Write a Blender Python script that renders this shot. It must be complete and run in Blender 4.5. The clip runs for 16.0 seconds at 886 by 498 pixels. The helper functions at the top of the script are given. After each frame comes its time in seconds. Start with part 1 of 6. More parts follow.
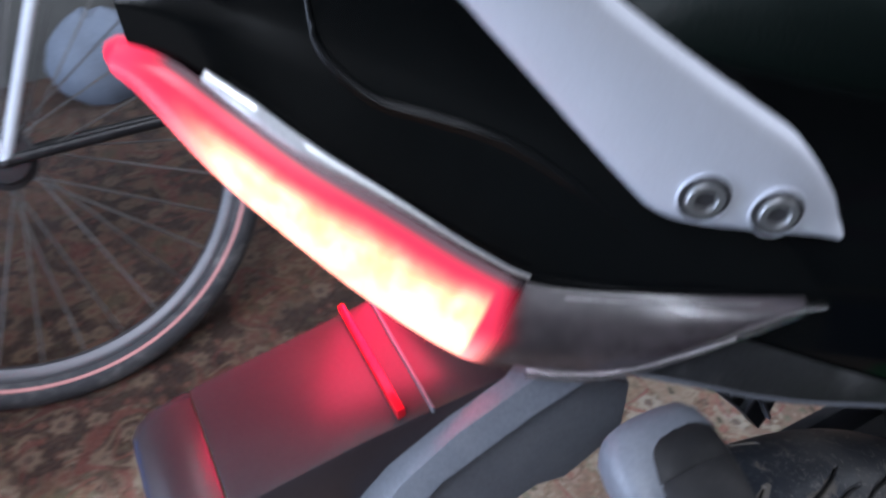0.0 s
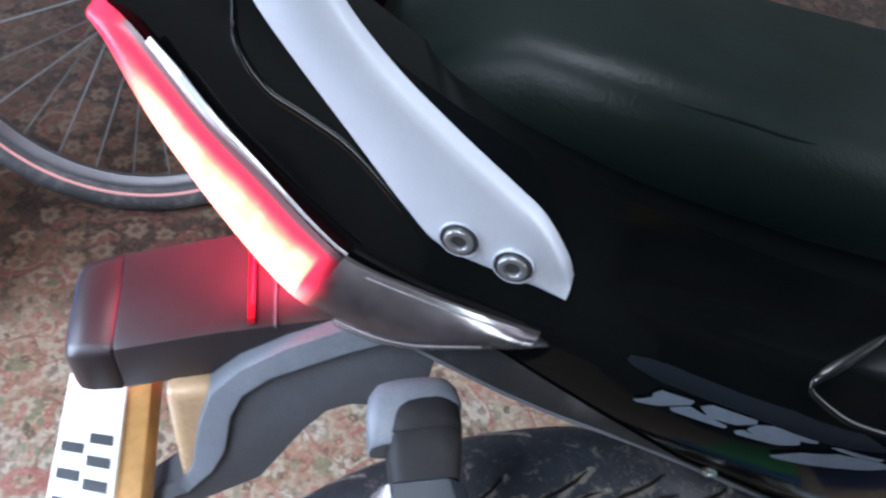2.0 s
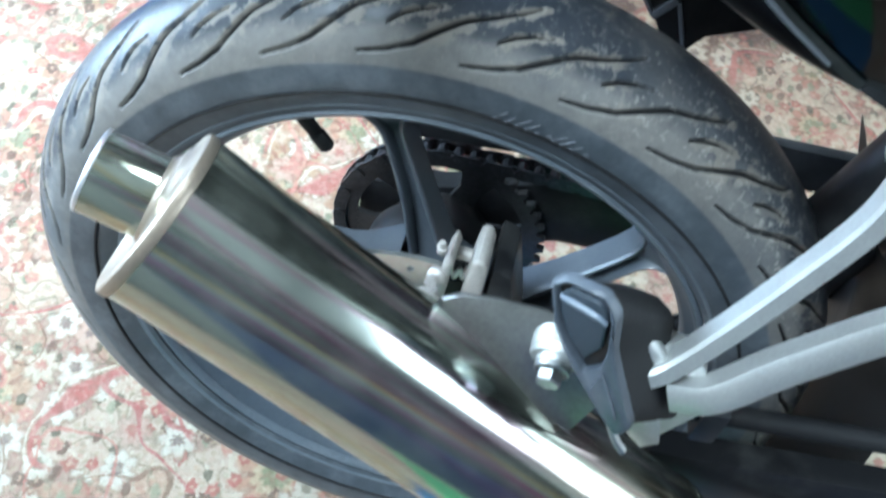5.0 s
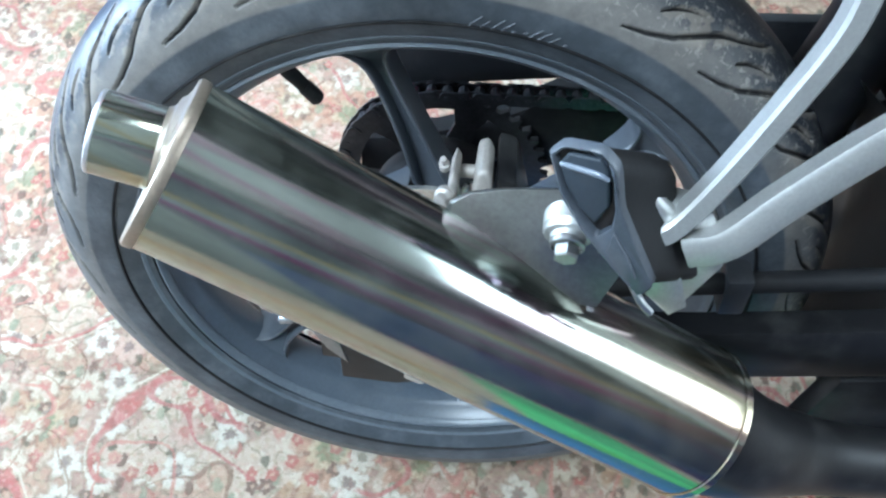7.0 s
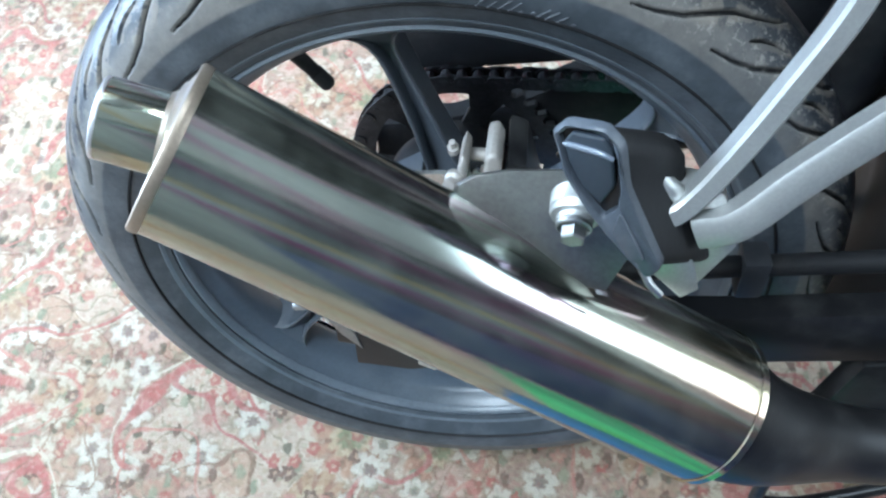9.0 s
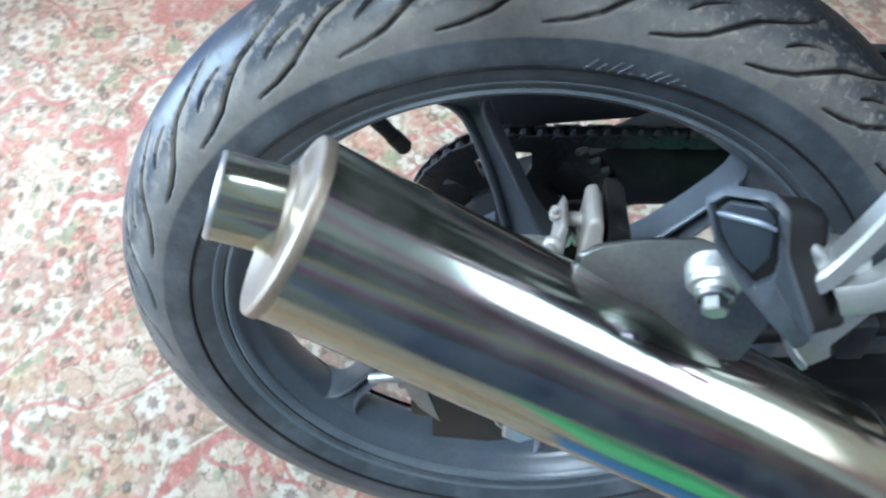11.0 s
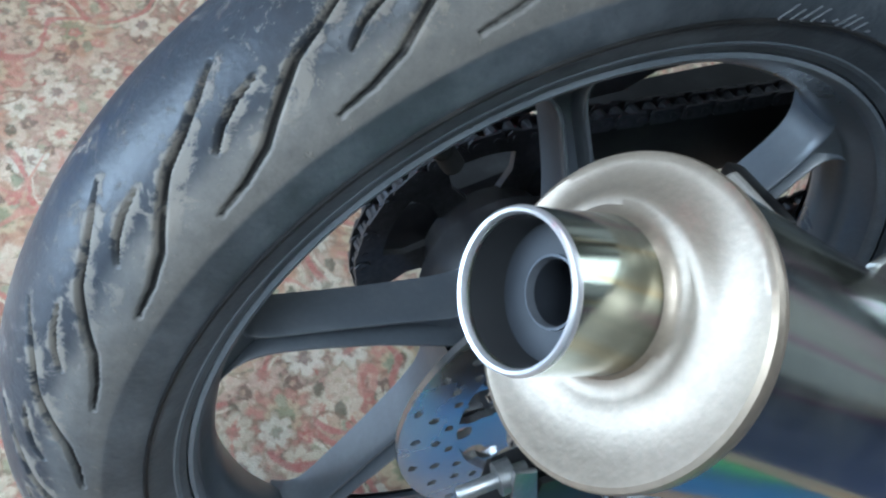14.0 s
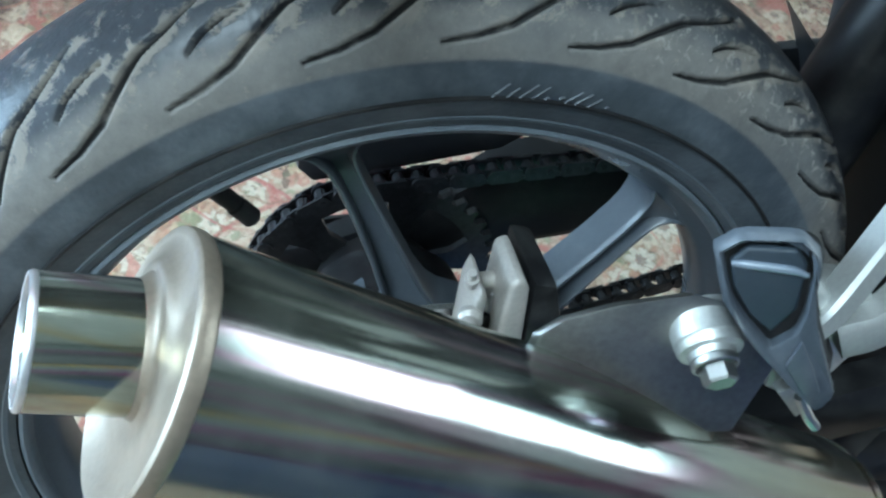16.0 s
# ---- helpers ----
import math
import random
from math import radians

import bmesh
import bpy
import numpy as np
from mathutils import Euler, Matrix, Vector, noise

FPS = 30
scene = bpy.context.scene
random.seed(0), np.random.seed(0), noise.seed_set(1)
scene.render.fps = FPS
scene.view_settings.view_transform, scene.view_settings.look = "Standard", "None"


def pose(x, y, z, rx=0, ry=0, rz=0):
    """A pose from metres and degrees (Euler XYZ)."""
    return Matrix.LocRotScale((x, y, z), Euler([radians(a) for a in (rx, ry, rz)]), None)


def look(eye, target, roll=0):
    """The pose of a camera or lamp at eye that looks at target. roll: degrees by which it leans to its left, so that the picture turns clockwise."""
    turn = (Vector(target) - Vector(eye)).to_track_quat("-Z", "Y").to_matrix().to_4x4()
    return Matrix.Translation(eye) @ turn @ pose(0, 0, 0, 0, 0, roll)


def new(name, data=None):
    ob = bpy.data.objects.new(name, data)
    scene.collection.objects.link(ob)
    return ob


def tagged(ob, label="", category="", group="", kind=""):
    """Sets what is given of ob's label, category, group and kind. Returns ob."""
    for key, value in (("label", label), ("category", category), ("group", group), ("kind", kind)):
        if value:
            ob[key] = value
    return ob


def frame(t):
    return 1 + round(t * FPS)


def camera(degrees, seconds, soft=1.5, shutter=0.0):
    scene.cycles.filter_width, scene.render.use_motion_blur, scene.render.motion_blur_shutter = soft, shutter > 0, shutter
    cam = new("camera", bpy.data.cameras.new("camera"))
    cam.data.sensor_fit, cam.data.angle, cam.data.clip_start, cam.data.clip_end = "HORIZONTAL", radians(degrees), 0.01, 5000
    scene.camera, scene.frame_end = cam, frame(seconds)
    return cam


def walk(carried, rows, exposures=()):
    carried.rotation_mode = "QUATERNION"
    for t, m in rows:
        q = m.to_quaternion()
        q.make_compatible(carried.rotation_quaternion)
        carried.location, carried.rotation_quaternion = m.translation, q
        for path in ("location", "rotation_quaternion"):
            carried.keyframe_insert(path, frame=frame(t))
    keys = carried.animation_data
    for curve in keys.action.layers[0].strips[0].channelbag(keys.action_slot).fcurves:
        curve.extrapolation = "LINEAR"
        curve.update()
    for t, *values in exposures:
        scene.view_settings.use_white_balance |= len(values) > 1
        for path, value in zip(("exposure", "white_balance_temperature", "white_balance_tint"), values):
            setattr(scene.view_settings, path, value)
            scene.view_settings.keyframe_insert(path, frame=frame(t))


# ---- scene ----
from mathutils.bvhtree import BVHTree

cam = camera(55.7, 16.0, soft=2.4, shutter=0.5)
PATH_ROWS = [
    (0.0, -0.2562, -0.0431, 1.0264, 47.60, 0.29, -26.58),
    (0.5, -0.1964, -0.0765, 1.1259, 41.04, 4.00, -17.13),
    (1.0, -0.1749, -0.1027, 1.1306, 39.04, -2.16, -10.53),
    (1.5, -0.1616, -0.1117, 1.1322, 39.07, -3.39, -8.04),
    (2.0, -0.1507, -0.1119, 1.1239, 39.45, -4.93, -8.60),
    (2.5, -0.1354, -0.1138, 1.0830, 37.21, -8.60, -8.99),
    (3.0, -0.1081, -0.1144, 1.0377, 29.35, -11.42, -4.32),
    (3.5, -0.0859, -0.1401, 0.9977, 29.44, -9.16, 1.34),
    (4.0, -0.0291, -0.1694, 0.9577, 29.10, -6.79, 6.66),
    (4.5, 0.0075, -0.1837, 0.9331, 28.53, -5.44, 11.49),
    (5.0, 0.0227, -0.2075, 0.9050, 27.81, -5.68, 13.25),
    (5.2, 0.0227, -0.2243, 0.8963, 28.25, -6.27, 13.06),
    (7.3, 0.0377, -0.2559, 0.8927, 27.95, 1.69, 4.25),
    (7.5, 0.0384, -0.2541, 0.8924, 27.59, 2.50, 4.41),
    (8.0, 0.0372, -0.2583, 0.8914, 28.00, 3.36, 4.57),
    (8.2, 0.0455, -0.2569, 0.8846, 27.03, 1.85, 4.12),
    (10.5, 0.0501, -0.2557, 0.8960, 30.34, 3.89, 8.02),
    (11.0, -0.0314, -0.2381, 0.8772, 30.63, 1.15, 2.79),
    (11.5, -0.1001, -0.1907, 0.8610, 28.08, -2.43, -3.89),
    (12.0, -0.1913, -0.1441, 0.8143, 26.16, -6.07, -9.34),
    (12.5, -0.2235, -0.1347, 0.7969, 26.76, -9.31, -12.83),
    (13.0, -0.2337, -0.1297, 0.7676, 29.57, -10.58, -14.49),
    (13.5, -0.2385, -0.1101, 0.7331, 32.03, -12.96, -17.74),
    (14.0, -0.2365, -0.1071, 0.7322, 33.09, -13.50, -19.61),
    (14.5, -0.2190, -0.1048, 0.7410, 33.35, -12.75, -19.77),
    (15.0, -0.1700, -0.1119, 0.7668, 32.22, -12.19, -19.55),
    (15.5, -0.1147, -0.1450, 0.7844, 33.72, -8.62, -15.50),
    (16.0, -0.0841, -0.1591, 0.7957, 33.71, -7.45, -12.15),
]
EXPOSURES = [(0.0, -0.84, 6300, 24), (0.5, -1.2, 6300, 22), (1.0, -0.92, 6300, 22), (2.0, -0.38, 6250, 20), (2.5, -0.05, 6100, 14), (3.0, 0.62, 5800, 6), (4.0, 0.76, 5850, 6), (5.0, 0.8, 5850, 5), (7.5, 0.66, 5900, 9), (10.5, 0.55, 5900, 9), (11.5, 0.47, 5900, 9), (12.0, 0.35, 5900, 9), (13.0, -0.02, 6000, 9), (14.0, -0.06, 6000, 9), (15.0, -0.12, 5950, 7), (16.0, 0.28, 5850, 0)]
walk(cam, [(r[0], pose(*r[1:])) for r in PATH_ROWS], EXPOSURES)

# ---- world and light ----
world = bpy.data.worlds.new("overcast_day")
scene.world = world
world.use_nodes = True
wn = world.node_tree
sky = wn.nodes.new("ShaderNodeTexSky")
sky.sky_type, sky.sun_disc = "NISHITA", False
sky.sun_elevation, sky.sun_rotation = radians(40), radians(250)
wn.nodes["Background"].inputs[1].default_value = 0.1
wn.links.new(sky.outputs[0], wn.nodes["Background"].inputs[0])


def window_light(name, eye, target, w, h, power, colour):
    data = bpy.data.lights.new(name, "AREA")
    data.shape, data.size, data.size_y, data.energy, data.color = "RECTANGLE", w, h, power, colour
    ob = new(name, data)
    ob.matrix_world = look(eye, target)
    return ob


window_light("window_light", (2.04, -0.15, 1.45), (0, -0.1, 0.7), 1.0, 1.2, 24, (0.84, 0.96, 1.0))
window_light("window_light", (-1.64, 0.40, 0.82), (0, 0.2, 0.55), 0.9, 1.25, 84, (0.62, 0.81, 1.0))
# unseen fill lamps, added over openings made for them in the ceiling
window_light("ceiling_fill", (-0.95, -0.66, 2.44), (-0.7, -0.62, 0.5), 0.9, 0.55, 66, (0.80, 0.93, 1.0))
window_light("ceiling_fill", (0.15, 0.85, 2.44), (0.05, 0.45, 0.3), 0.9, 0.8, 54, (0.84, 0.95, 1.0))

# ---- materials ----


class Nodes:
    """A small shorthand for a node tree."""

    def __init__(self, name):
        self.m = bpy.data.materials.new(name)
        self.m.use_nodes = True
        self.t = self.m.node_tree
        self.b = self.t.nodes["Principled BSDF"]
        self.out = self.t.nodes["Material Output"]
        self.c = self.add("ShaderNodeTexCoord").outputs["Object"]

    def add(self, kind, **props):
        n = self.t.nodes.new(kind)
        for k, v in props.items():
            setattr(n, k, v)
        return n

    def put(self, socket, value):
        if isinstance(value, bpy.types.NodeSocket):
            self.t.links.new(value, socket)
        elif isinstance(value, (tuple, list)) and len(value) == 3 and socket.type == "RGBA":
            socket.default_value = (*value, 1)
        else:
            socket.default_value = value

    def math(self, op, a, b=0.0, c=0.0, clamp=False):
        n = self.add("ShaderNodeMath", operation=op, use_clamp=clamp)
        for s, v in zip(n.inputs, (a, b, c)):
            self.put(s, v)
        return n.outputs[0]

    def vmath(self, op, a, b=None, scale=None):
        n = self.add("ShaderNodeVectorMath", operation=op)
        self.put(n.inputs[0], a)
        if b is not None:
            self.put(n.inputs[1], b)
        if scale is not None:
            self.put(n.inputs["Scale"], scale)
        return n

    def noise(self, scale, detail=3.0, rough=0.55, vec=None, distort=0.0):
        n = self.add("ShaderNodeTexNoise")
        self.put(n.inputs["Vector"], vec or self.c)
        n.inputs["Scale"].default_value, n.inputs["Detail"].default_value = scale, detail
        n.inputs["Roughness"].default_value, n.inputs["Distortion"].default_value = rough, distort
        return n

    def ramp(self, fac, stops, mode="LINEAR"):
        n = self.add("ShaderNodeValToRGB")
        n.color_ramp.interpolation = mode
        e = n.color_ramp.elements
        while len(e) < len(stops):
            e.new(0.5)
        for el, (p, col) in zip(e, stops):
            el.position, el.color = p, (*col, 1) if len(col) == 3 else col
        self.put(n.inputs[0], fac)
        return n.outputs[0]

    def step(self, v, lo, hi):
        n = self.add("ShaderNodeMapRange", interpolation_type="SMOOTHSTEP")
        self.put(n.inputs[0], v)
        n.inputs[1].default_value, n.inputs[2].default_value = lo, hi
        return n.outputs[0]

    def mix(self, fac, a, b, blend="MIX"):
        n = self.add("ShaderNodeMix", data_type="RGBA", blend_type=blend)
        self.put(n.inputs[0], fac)
        self.put(n.inputs[6], a)
        self.put(n.inputs[7], b)
        return n.outputs[2]

    def bump(self, height, strength, distance=0.001, normal=None):
        n = self.add("ShaderNodeBump")
        n.inputs["Strength"].default_value, n.inputs["Distance"].default_value = strength, distance
        self.put(n.inputs["Height"], height)
        if normal is not None:
            self.put(n.inputs["Normal"], normal)
        self.put(self.b.inputs["Normal"], n.outputs[0])
        return n.outputs[0]

    def set(self, **kw):
        for k, v in kw.items():
            self.put(self.b.inputs[k.replace("_", " ")], v)
        return self


def worn(name, colour, rough, metal=0.0, grain=250.0, spread=0.12, bump=0.15, dust=0.0, dust_colour=(0.33, 0.31, 0.29), coat=0.0, gloss=0.5):
    """A surface of one colour with fine grain, broad stains and some dust."""
    n = Nodes(name)
    broad = n.noise(9.0, 5.0).outputs[0]
    fine = n.noise(grain, 2.0).outputs[0]
    k = n.math("ADD", n.math("MULTIPLY", broad, 0.7), n.math("MULTIPLY", fine, 0.3))
    lo, hi = [tuple(min(1.0, c * f) for c in colour) for f in (1 - 2.5 * spread, 1 + 2.5 * spread)]
    col = n.ramp(k, [(0.3, lo), (0.7, hi)])
    r = n.math("ADD", rough, n.math("MULTIPLY", n.math("SUBTRACT", broad, 0.5), 0.35), clamp=True)
    if dust:
        d = n.math("MULTIPLY", n.step(n.noise(26.0, 6.0, 0.7).outputs[0], 0.45, 0.8), dust)
        col = n.mix(d, col, dust_colour)
        r = n.math("ADD", r, n.math("MULTIPLY", d, 0.5), clamp=True)
    n.set(Base_Color=col, Roughness=r, Metallic=metal, Coat_Weight=coat)
    n.b.inputs["Specular IOR Level"].default_value = gloss
    if bump:
        n.bump(fine, bump, 0.0004)
    return n.m


def carpet_material():
    """A knotted floral carpet: grounds with scrolled outlines, rosettes, daisies, buds and leaves."""
    n = Nodes("woven_floral_carpet")

    def flat(v):
        return n.vmath("MULTIPLY", v, (1.0, 1.0, 0.0)).outputs[0]

    def shake(v, scale, amount):
        k = n.vmath("SUBTRACT", n.noise(scale, 2.0, vec=v).outputs["Color"], (0.5, 0.5, 0.5)).outputs[0]
        return flat(n.vmath("ADD", v, n.vmath("SCALE", k, scale=amount).outputs[0]).outputs[0])

    # the knots of the pile: each takes one colour, with a ragged edge
    knot = n.vmath("SNAP", shake(n.c, 420.0, 0.0026), (0.0015, 0.0015, 1.0)).outputs[0]
    wide = shake(knot, 7.0, 0.05)
    p = shake(shake(knot, 60.0, 0.008), 170.0, 0.0065)

    def cells(vec, scale, seed, spread):
        """The distance from the middle of a cell, the angle round it and two random values."""
        q = n.vmath("ADD", vec, (seed, seed * 0.7, 0.0)).outputs[0]
        v = n.add("ShaderNodeTexVoronoi", voronoi_dimensions="2D")
        n.put(v.inputs["Vector"], q)
        v.inputs["Scale"].default_value, v.inputs["Randomness"].default_value = scale, spread
        s = n.add("ShaderNodeSeparateXYZ")
        n.put(s.inputs[0], n.vmath("SUBTRACT", q, v.outputs["Position"]).outputs[0])
        rnd = n.add("ShaderNodeSeparateColor")
        n.put(rnd.inputs[0], v.outputs["Color"])
        return v.outputs["Distance"], n.math("ARCTAN2", s.outputs[1], s.outputs[0]), rnd.outputs[0], rnd.outputs[1]

    def flower(dist, ang, rnd, petals, size, notch=0.30):
        """One at the tips of rounded petals, nought in the heart."""
        lobe = n.math("ABSOLUTE", n.math("COSINE", n.math("ADD", n.math("MULTIPLY", ang, petals / 2.0), n.math("MULTIPLY", rnd, 9.0))))
        return n.math("DIVIDE", dist, n.math("MULTIPLY", n.math("ADD", 1.0 - notch, n.math("MULTIPLY", lobe, notch)), n.math("MULTIPLY", n.math("ADD", 0.75, n.math("MULTIPLY", rnd, 0.25)), size))), lobe

    def inside(r, lo, hi):
        return n.math("SUBTRACT", 1.0, n.step(r, lo, hi))

    def both(*values):
        out = values[0]
        for v in values[1:]:
            out = n.math("MULTIPLY", out, v)
        return out

    def chosen(rnd, share):
        return n.math("LESS_THAN", rnd, share)

    def region(scale, seed):
        return n.noise(scale, 1.0, 0.4, vec=n.vmath("ADD", wide, (seed, seed * 1.7, 0.0)).outputs[0]).outputs[0]

    def line(value, at, half):
        return inside(n.math("ABSOLUTE", n.math("SUBTRACT", value, at)), half * 0.7, half * 1.3)

    cream, tan = (0.585, 0.50, 0.425), (0.46, 0.345, 0.295)
    place = n.add("ShaderNodeSeparateXYZ")
    n.put(place.inputs[0], wide)
    r1, r2, r3 = region(6.0, 0.0), region(8.5, 3.3), region(11.0, 7.1)
    daisy_field = n.step(r1, 0.45, 0.465)
    ground = n.mix(daisy_field, cream, tan)
    ground = n.mix(both(n.step(r3, 0.575, 0.59), 0.65), ground, (0.50, 0.36, 0.28))
    # the darker field lies behind the motorcycle, inside the pale border, shade painted in
    field_shade = n.step(n.math("ADD", place.outputs[1], n.math("MULTIPLY", n.noise(7.0, 2.0).outputs[0], 0.25)), 0.80, 0.92)
    ground = n.mix(both(field_shade, 0.9), ground, (0.11, 0.055, 0.04))
    # small filling shapes
    d, a, r, s = cells(p, 125.0, 5.3, 1.0)
    fill = n.ramp(s, [(0.0, (0.42, 0.36, 0.26)), (0.28, (0.70, 0.66, 0.57)), (0.5, (0.50, 0.30, 0.25)), (0.7, (0.40, 0.41, 0.31)), (0.85, (0.60, 0.50, 0.38))], "CONSTANT")
    ground = n.mix(both(inside(d, 0.30, 0.48), chosen(r, 0.55), n.math("SUBTRACT", 0.40, n.math("MULTIPLY", field_shade, 0.15))), ground, fill)
    # stems
    stem = line(n.noise(26.0, 1.0, 0.4, vec=n.vmath("ADD", wide, (9.0, 4.0, 0.0)).outputs[0]).outputs[0], 0.5, 0.010)
    col = n.mix(both(stem, 0.55), ground, (0.26, 0.24, 0.18))
    # large rosettes: olive heart, pale ring, radiating salmon petals and a pale halo
    d, a, r, s = cells(wide, 9.0, 1.7, 0.7)
    f, lobe = flower(d, a, s, 11, 0.44, 0.22)
    pick = chosen(r, 0.70)
    col = n.mix(both(pick, inside(f, 1.22, 1.32), 0.5), col, (0.66, 0.61, 0.52))
    petal = n.mix(n.step(lobe, 0.3, 0.75), (0.38, 0.24, 0.18), n.mix(s, (0.52, 0.29, 0.24), (0.46, 0.33, 0.23)))
    col = n.mix(both(pick, inside(f, 0.88, 1.08), 0.85), col, petal)
    col = n.mix(both(pick, inside(f, 0.52, 0.60), 0.85), col, (0.55, 0.48, 0.36))
    col = n.mix(both(pick, inside(f, 0.32, 0.40)), col, (0.34, 0.34, 0.24))
    # leaves
    d, a, r, s = cells(n.vmath("MULTIPLY", p, (1.0, 0.62, 1.0)).outputs[0], 66.0, 3.1, 1.0)
    leaf = n.ramp(s, [(0.0, (0.17, 0.17, 0.13)), (0.3, (0.32, 0.34, 0.26)), (0.55, (0.25, 0.18, 0.15)), (0.75, (0.38, 0.39, 0.30))], "CONSTANT")
    col = n.mix(both(inside(d, 0.26, 0.40), chosen(r, 0.40), 0.85), col, leaf)
    # red buds and dark star blossoms
    d, a, r, s = cells(p, 47.0, 7.7, 0.9)
    f, lobe = flower(d, a, s, 5, 0.46)
    tone = n.ramp(s, [(0.0, (0.48, 0.23, 0.20)), (0.42, (0.54, 0.33, 0.28)), (0.62, (0.26, 0.19, 0.16)), (0.84, (0.45, 0.25, 0.21))], "CONSTANT")
    pick = chosen(r, 0.34)
    col = n.mix(both(pick, inside(f, 0.80, 1.08), 0.95), col, tone)
    col = n.mix(both(pick, inside(f, 0.22, 0.40), 0.7), col, (0.60, 0.46, 0.36))
    # pale daisies with a darker heart
    d, a, r, s = cells(p, 22.5, 0.0, 0.55)
    f, lobe = flower(d, a, s, 7, 0.54, 0.36)
    pick = chosen(r, n.math("ADD", 0.22, n.math("MULTIPLY", daisy_field, 0.62)))
    col = n.mix(both(pick, inside(f, 1.0, 1.2), 0.5), col, (0.30, 0.24, 0.19))
    col = n.mix(both(pick, inside(f, 0.70, 1.05), 0.85), col, n.ramp(s, [(0.0, (0.67, 0.64, 0.57)), (0.35, (0.63, 0.58, 0.49)), (0.62, (0.59, 0.46, 0.40)), (0.78, (0.68, 0.655, 0.59))], "CONSTANT"))
    col = n.mix(both(pick, inside(f, 0.26, 0.42), 0.85), col, n.ramp(s, [(0.0, (0.33, 0.31, 0.26)), (0.4, (0.48, 0.26, 0.22)), (0.75, (0.30, 0.24, 0.22))], "CONSTANT"))
    # scrolled outlines
    broken = n.step(n.noise(9.0, 1.0).outputs[0], 0.42, 0.48)
    for value, at, half, tone, k in ((r1, 0.492, 0.010, (0.50, 0.22, 0.20), 0.8), (r1, 0.515, 0.005, (0.66, 0.62, 0.53), 0.8), (r2, 0.42, 0.008, (0.55, 0.29, 0.25), 0.75), (r2, 0.63, 0.011, (0.48, 0.21, 0.20), 0.8), (r3, 0.582, 0.006, (0.30, 0.21, 0.16), 0.7)):
        col = n.mix(both(line(value, at, half), broken, k), col, tone)
    # every tuft is dyed a little differently
    tuft = n.add("ShaderNodeTexVoronoi", voronoi_dimensions="2D")
    n.put(tuft.inputs["Vector"], knot)
    tuft.inputs["Scale"].default_value = 240.0
    shade = n.add("ShaderNodeSeparateColor")
    n.put(shade.inputs[0], tuft.outputs["Color"])
    col = n.mix(both(shade.outputs[0], 0.28), col, n.ramp(shade.outputs[1], [(0.0, (0.25, 0.21, 0.17)), (0.3, (0.55, 0.50, 0.42)), (0.55, (0.45, 0.27, 0.23)), (0.75, (0.36, 0.36, 0.28)), (0.88, (0.66, 0.62, 0.54))], "CONSTANT"))
    # the pile is worn unevenly
    col = n.mix(n.math("MULTIPLY", n.step(n.noise(24.0, 5.0, 0.7).outputs[0], 0.40, 0.75), 0.18), col, (0.60, 0.55, 0.47))
    # dimmer light on the far floor put into the colour, by distance
    far_shade = n.step(n.math("ADD", place.outputs[1], n.math("MULTIPLY", n.noise(4.0, 3.0).outputs[0], 0.3)), 0.60, 0.82)
    col = n.mix(n.math("MULTIPLY", far_shade, 0.5), col, n.mix(1.0, col, (0.66, 0.54, 0.46), "MULTIPLY"))
    col = n.mix(n.math("MULTIPLY", field_shade, 0.75), col, n.mix(1.0, col, (0.38, 0.27, 0.21), "MULTIPLY"))
    rich = n.add("ShaderNodeGamma")
    n.put(rich.inputs[0], col)
    rich.inputs[1].default_value = 1.38
    faded = n.add("ShaderNodeHueSaturation")
    n.put(faded.inputs["Color"], rich.outputs[0])
    faded.inputs["Saturation"].default_value = 0.97
    col = faded.outputs[0]
    thread = n.noise(700.0, 1.0).outputs[0]
    col = n.mix(n.math("MULTIPLY", thread, 0.40), col, n.mix(1.0, col, (0.45, 0.42, 0.38), "MULTIPLY"))
    n.set(Base_Color=n.mix(1.0, col, (0.735, 0.71, 0.67), "MULTIPLY"), Roughness=0.95, Sheen_Weight=0.2)
    n.b.inputs["Specular IOR Level"].default_value = 0.1
    n.bump(n.math("ADD", thread, n.noise(160.0, 2.0).outputs[0]), 0.6, 0.002)
    return n.m


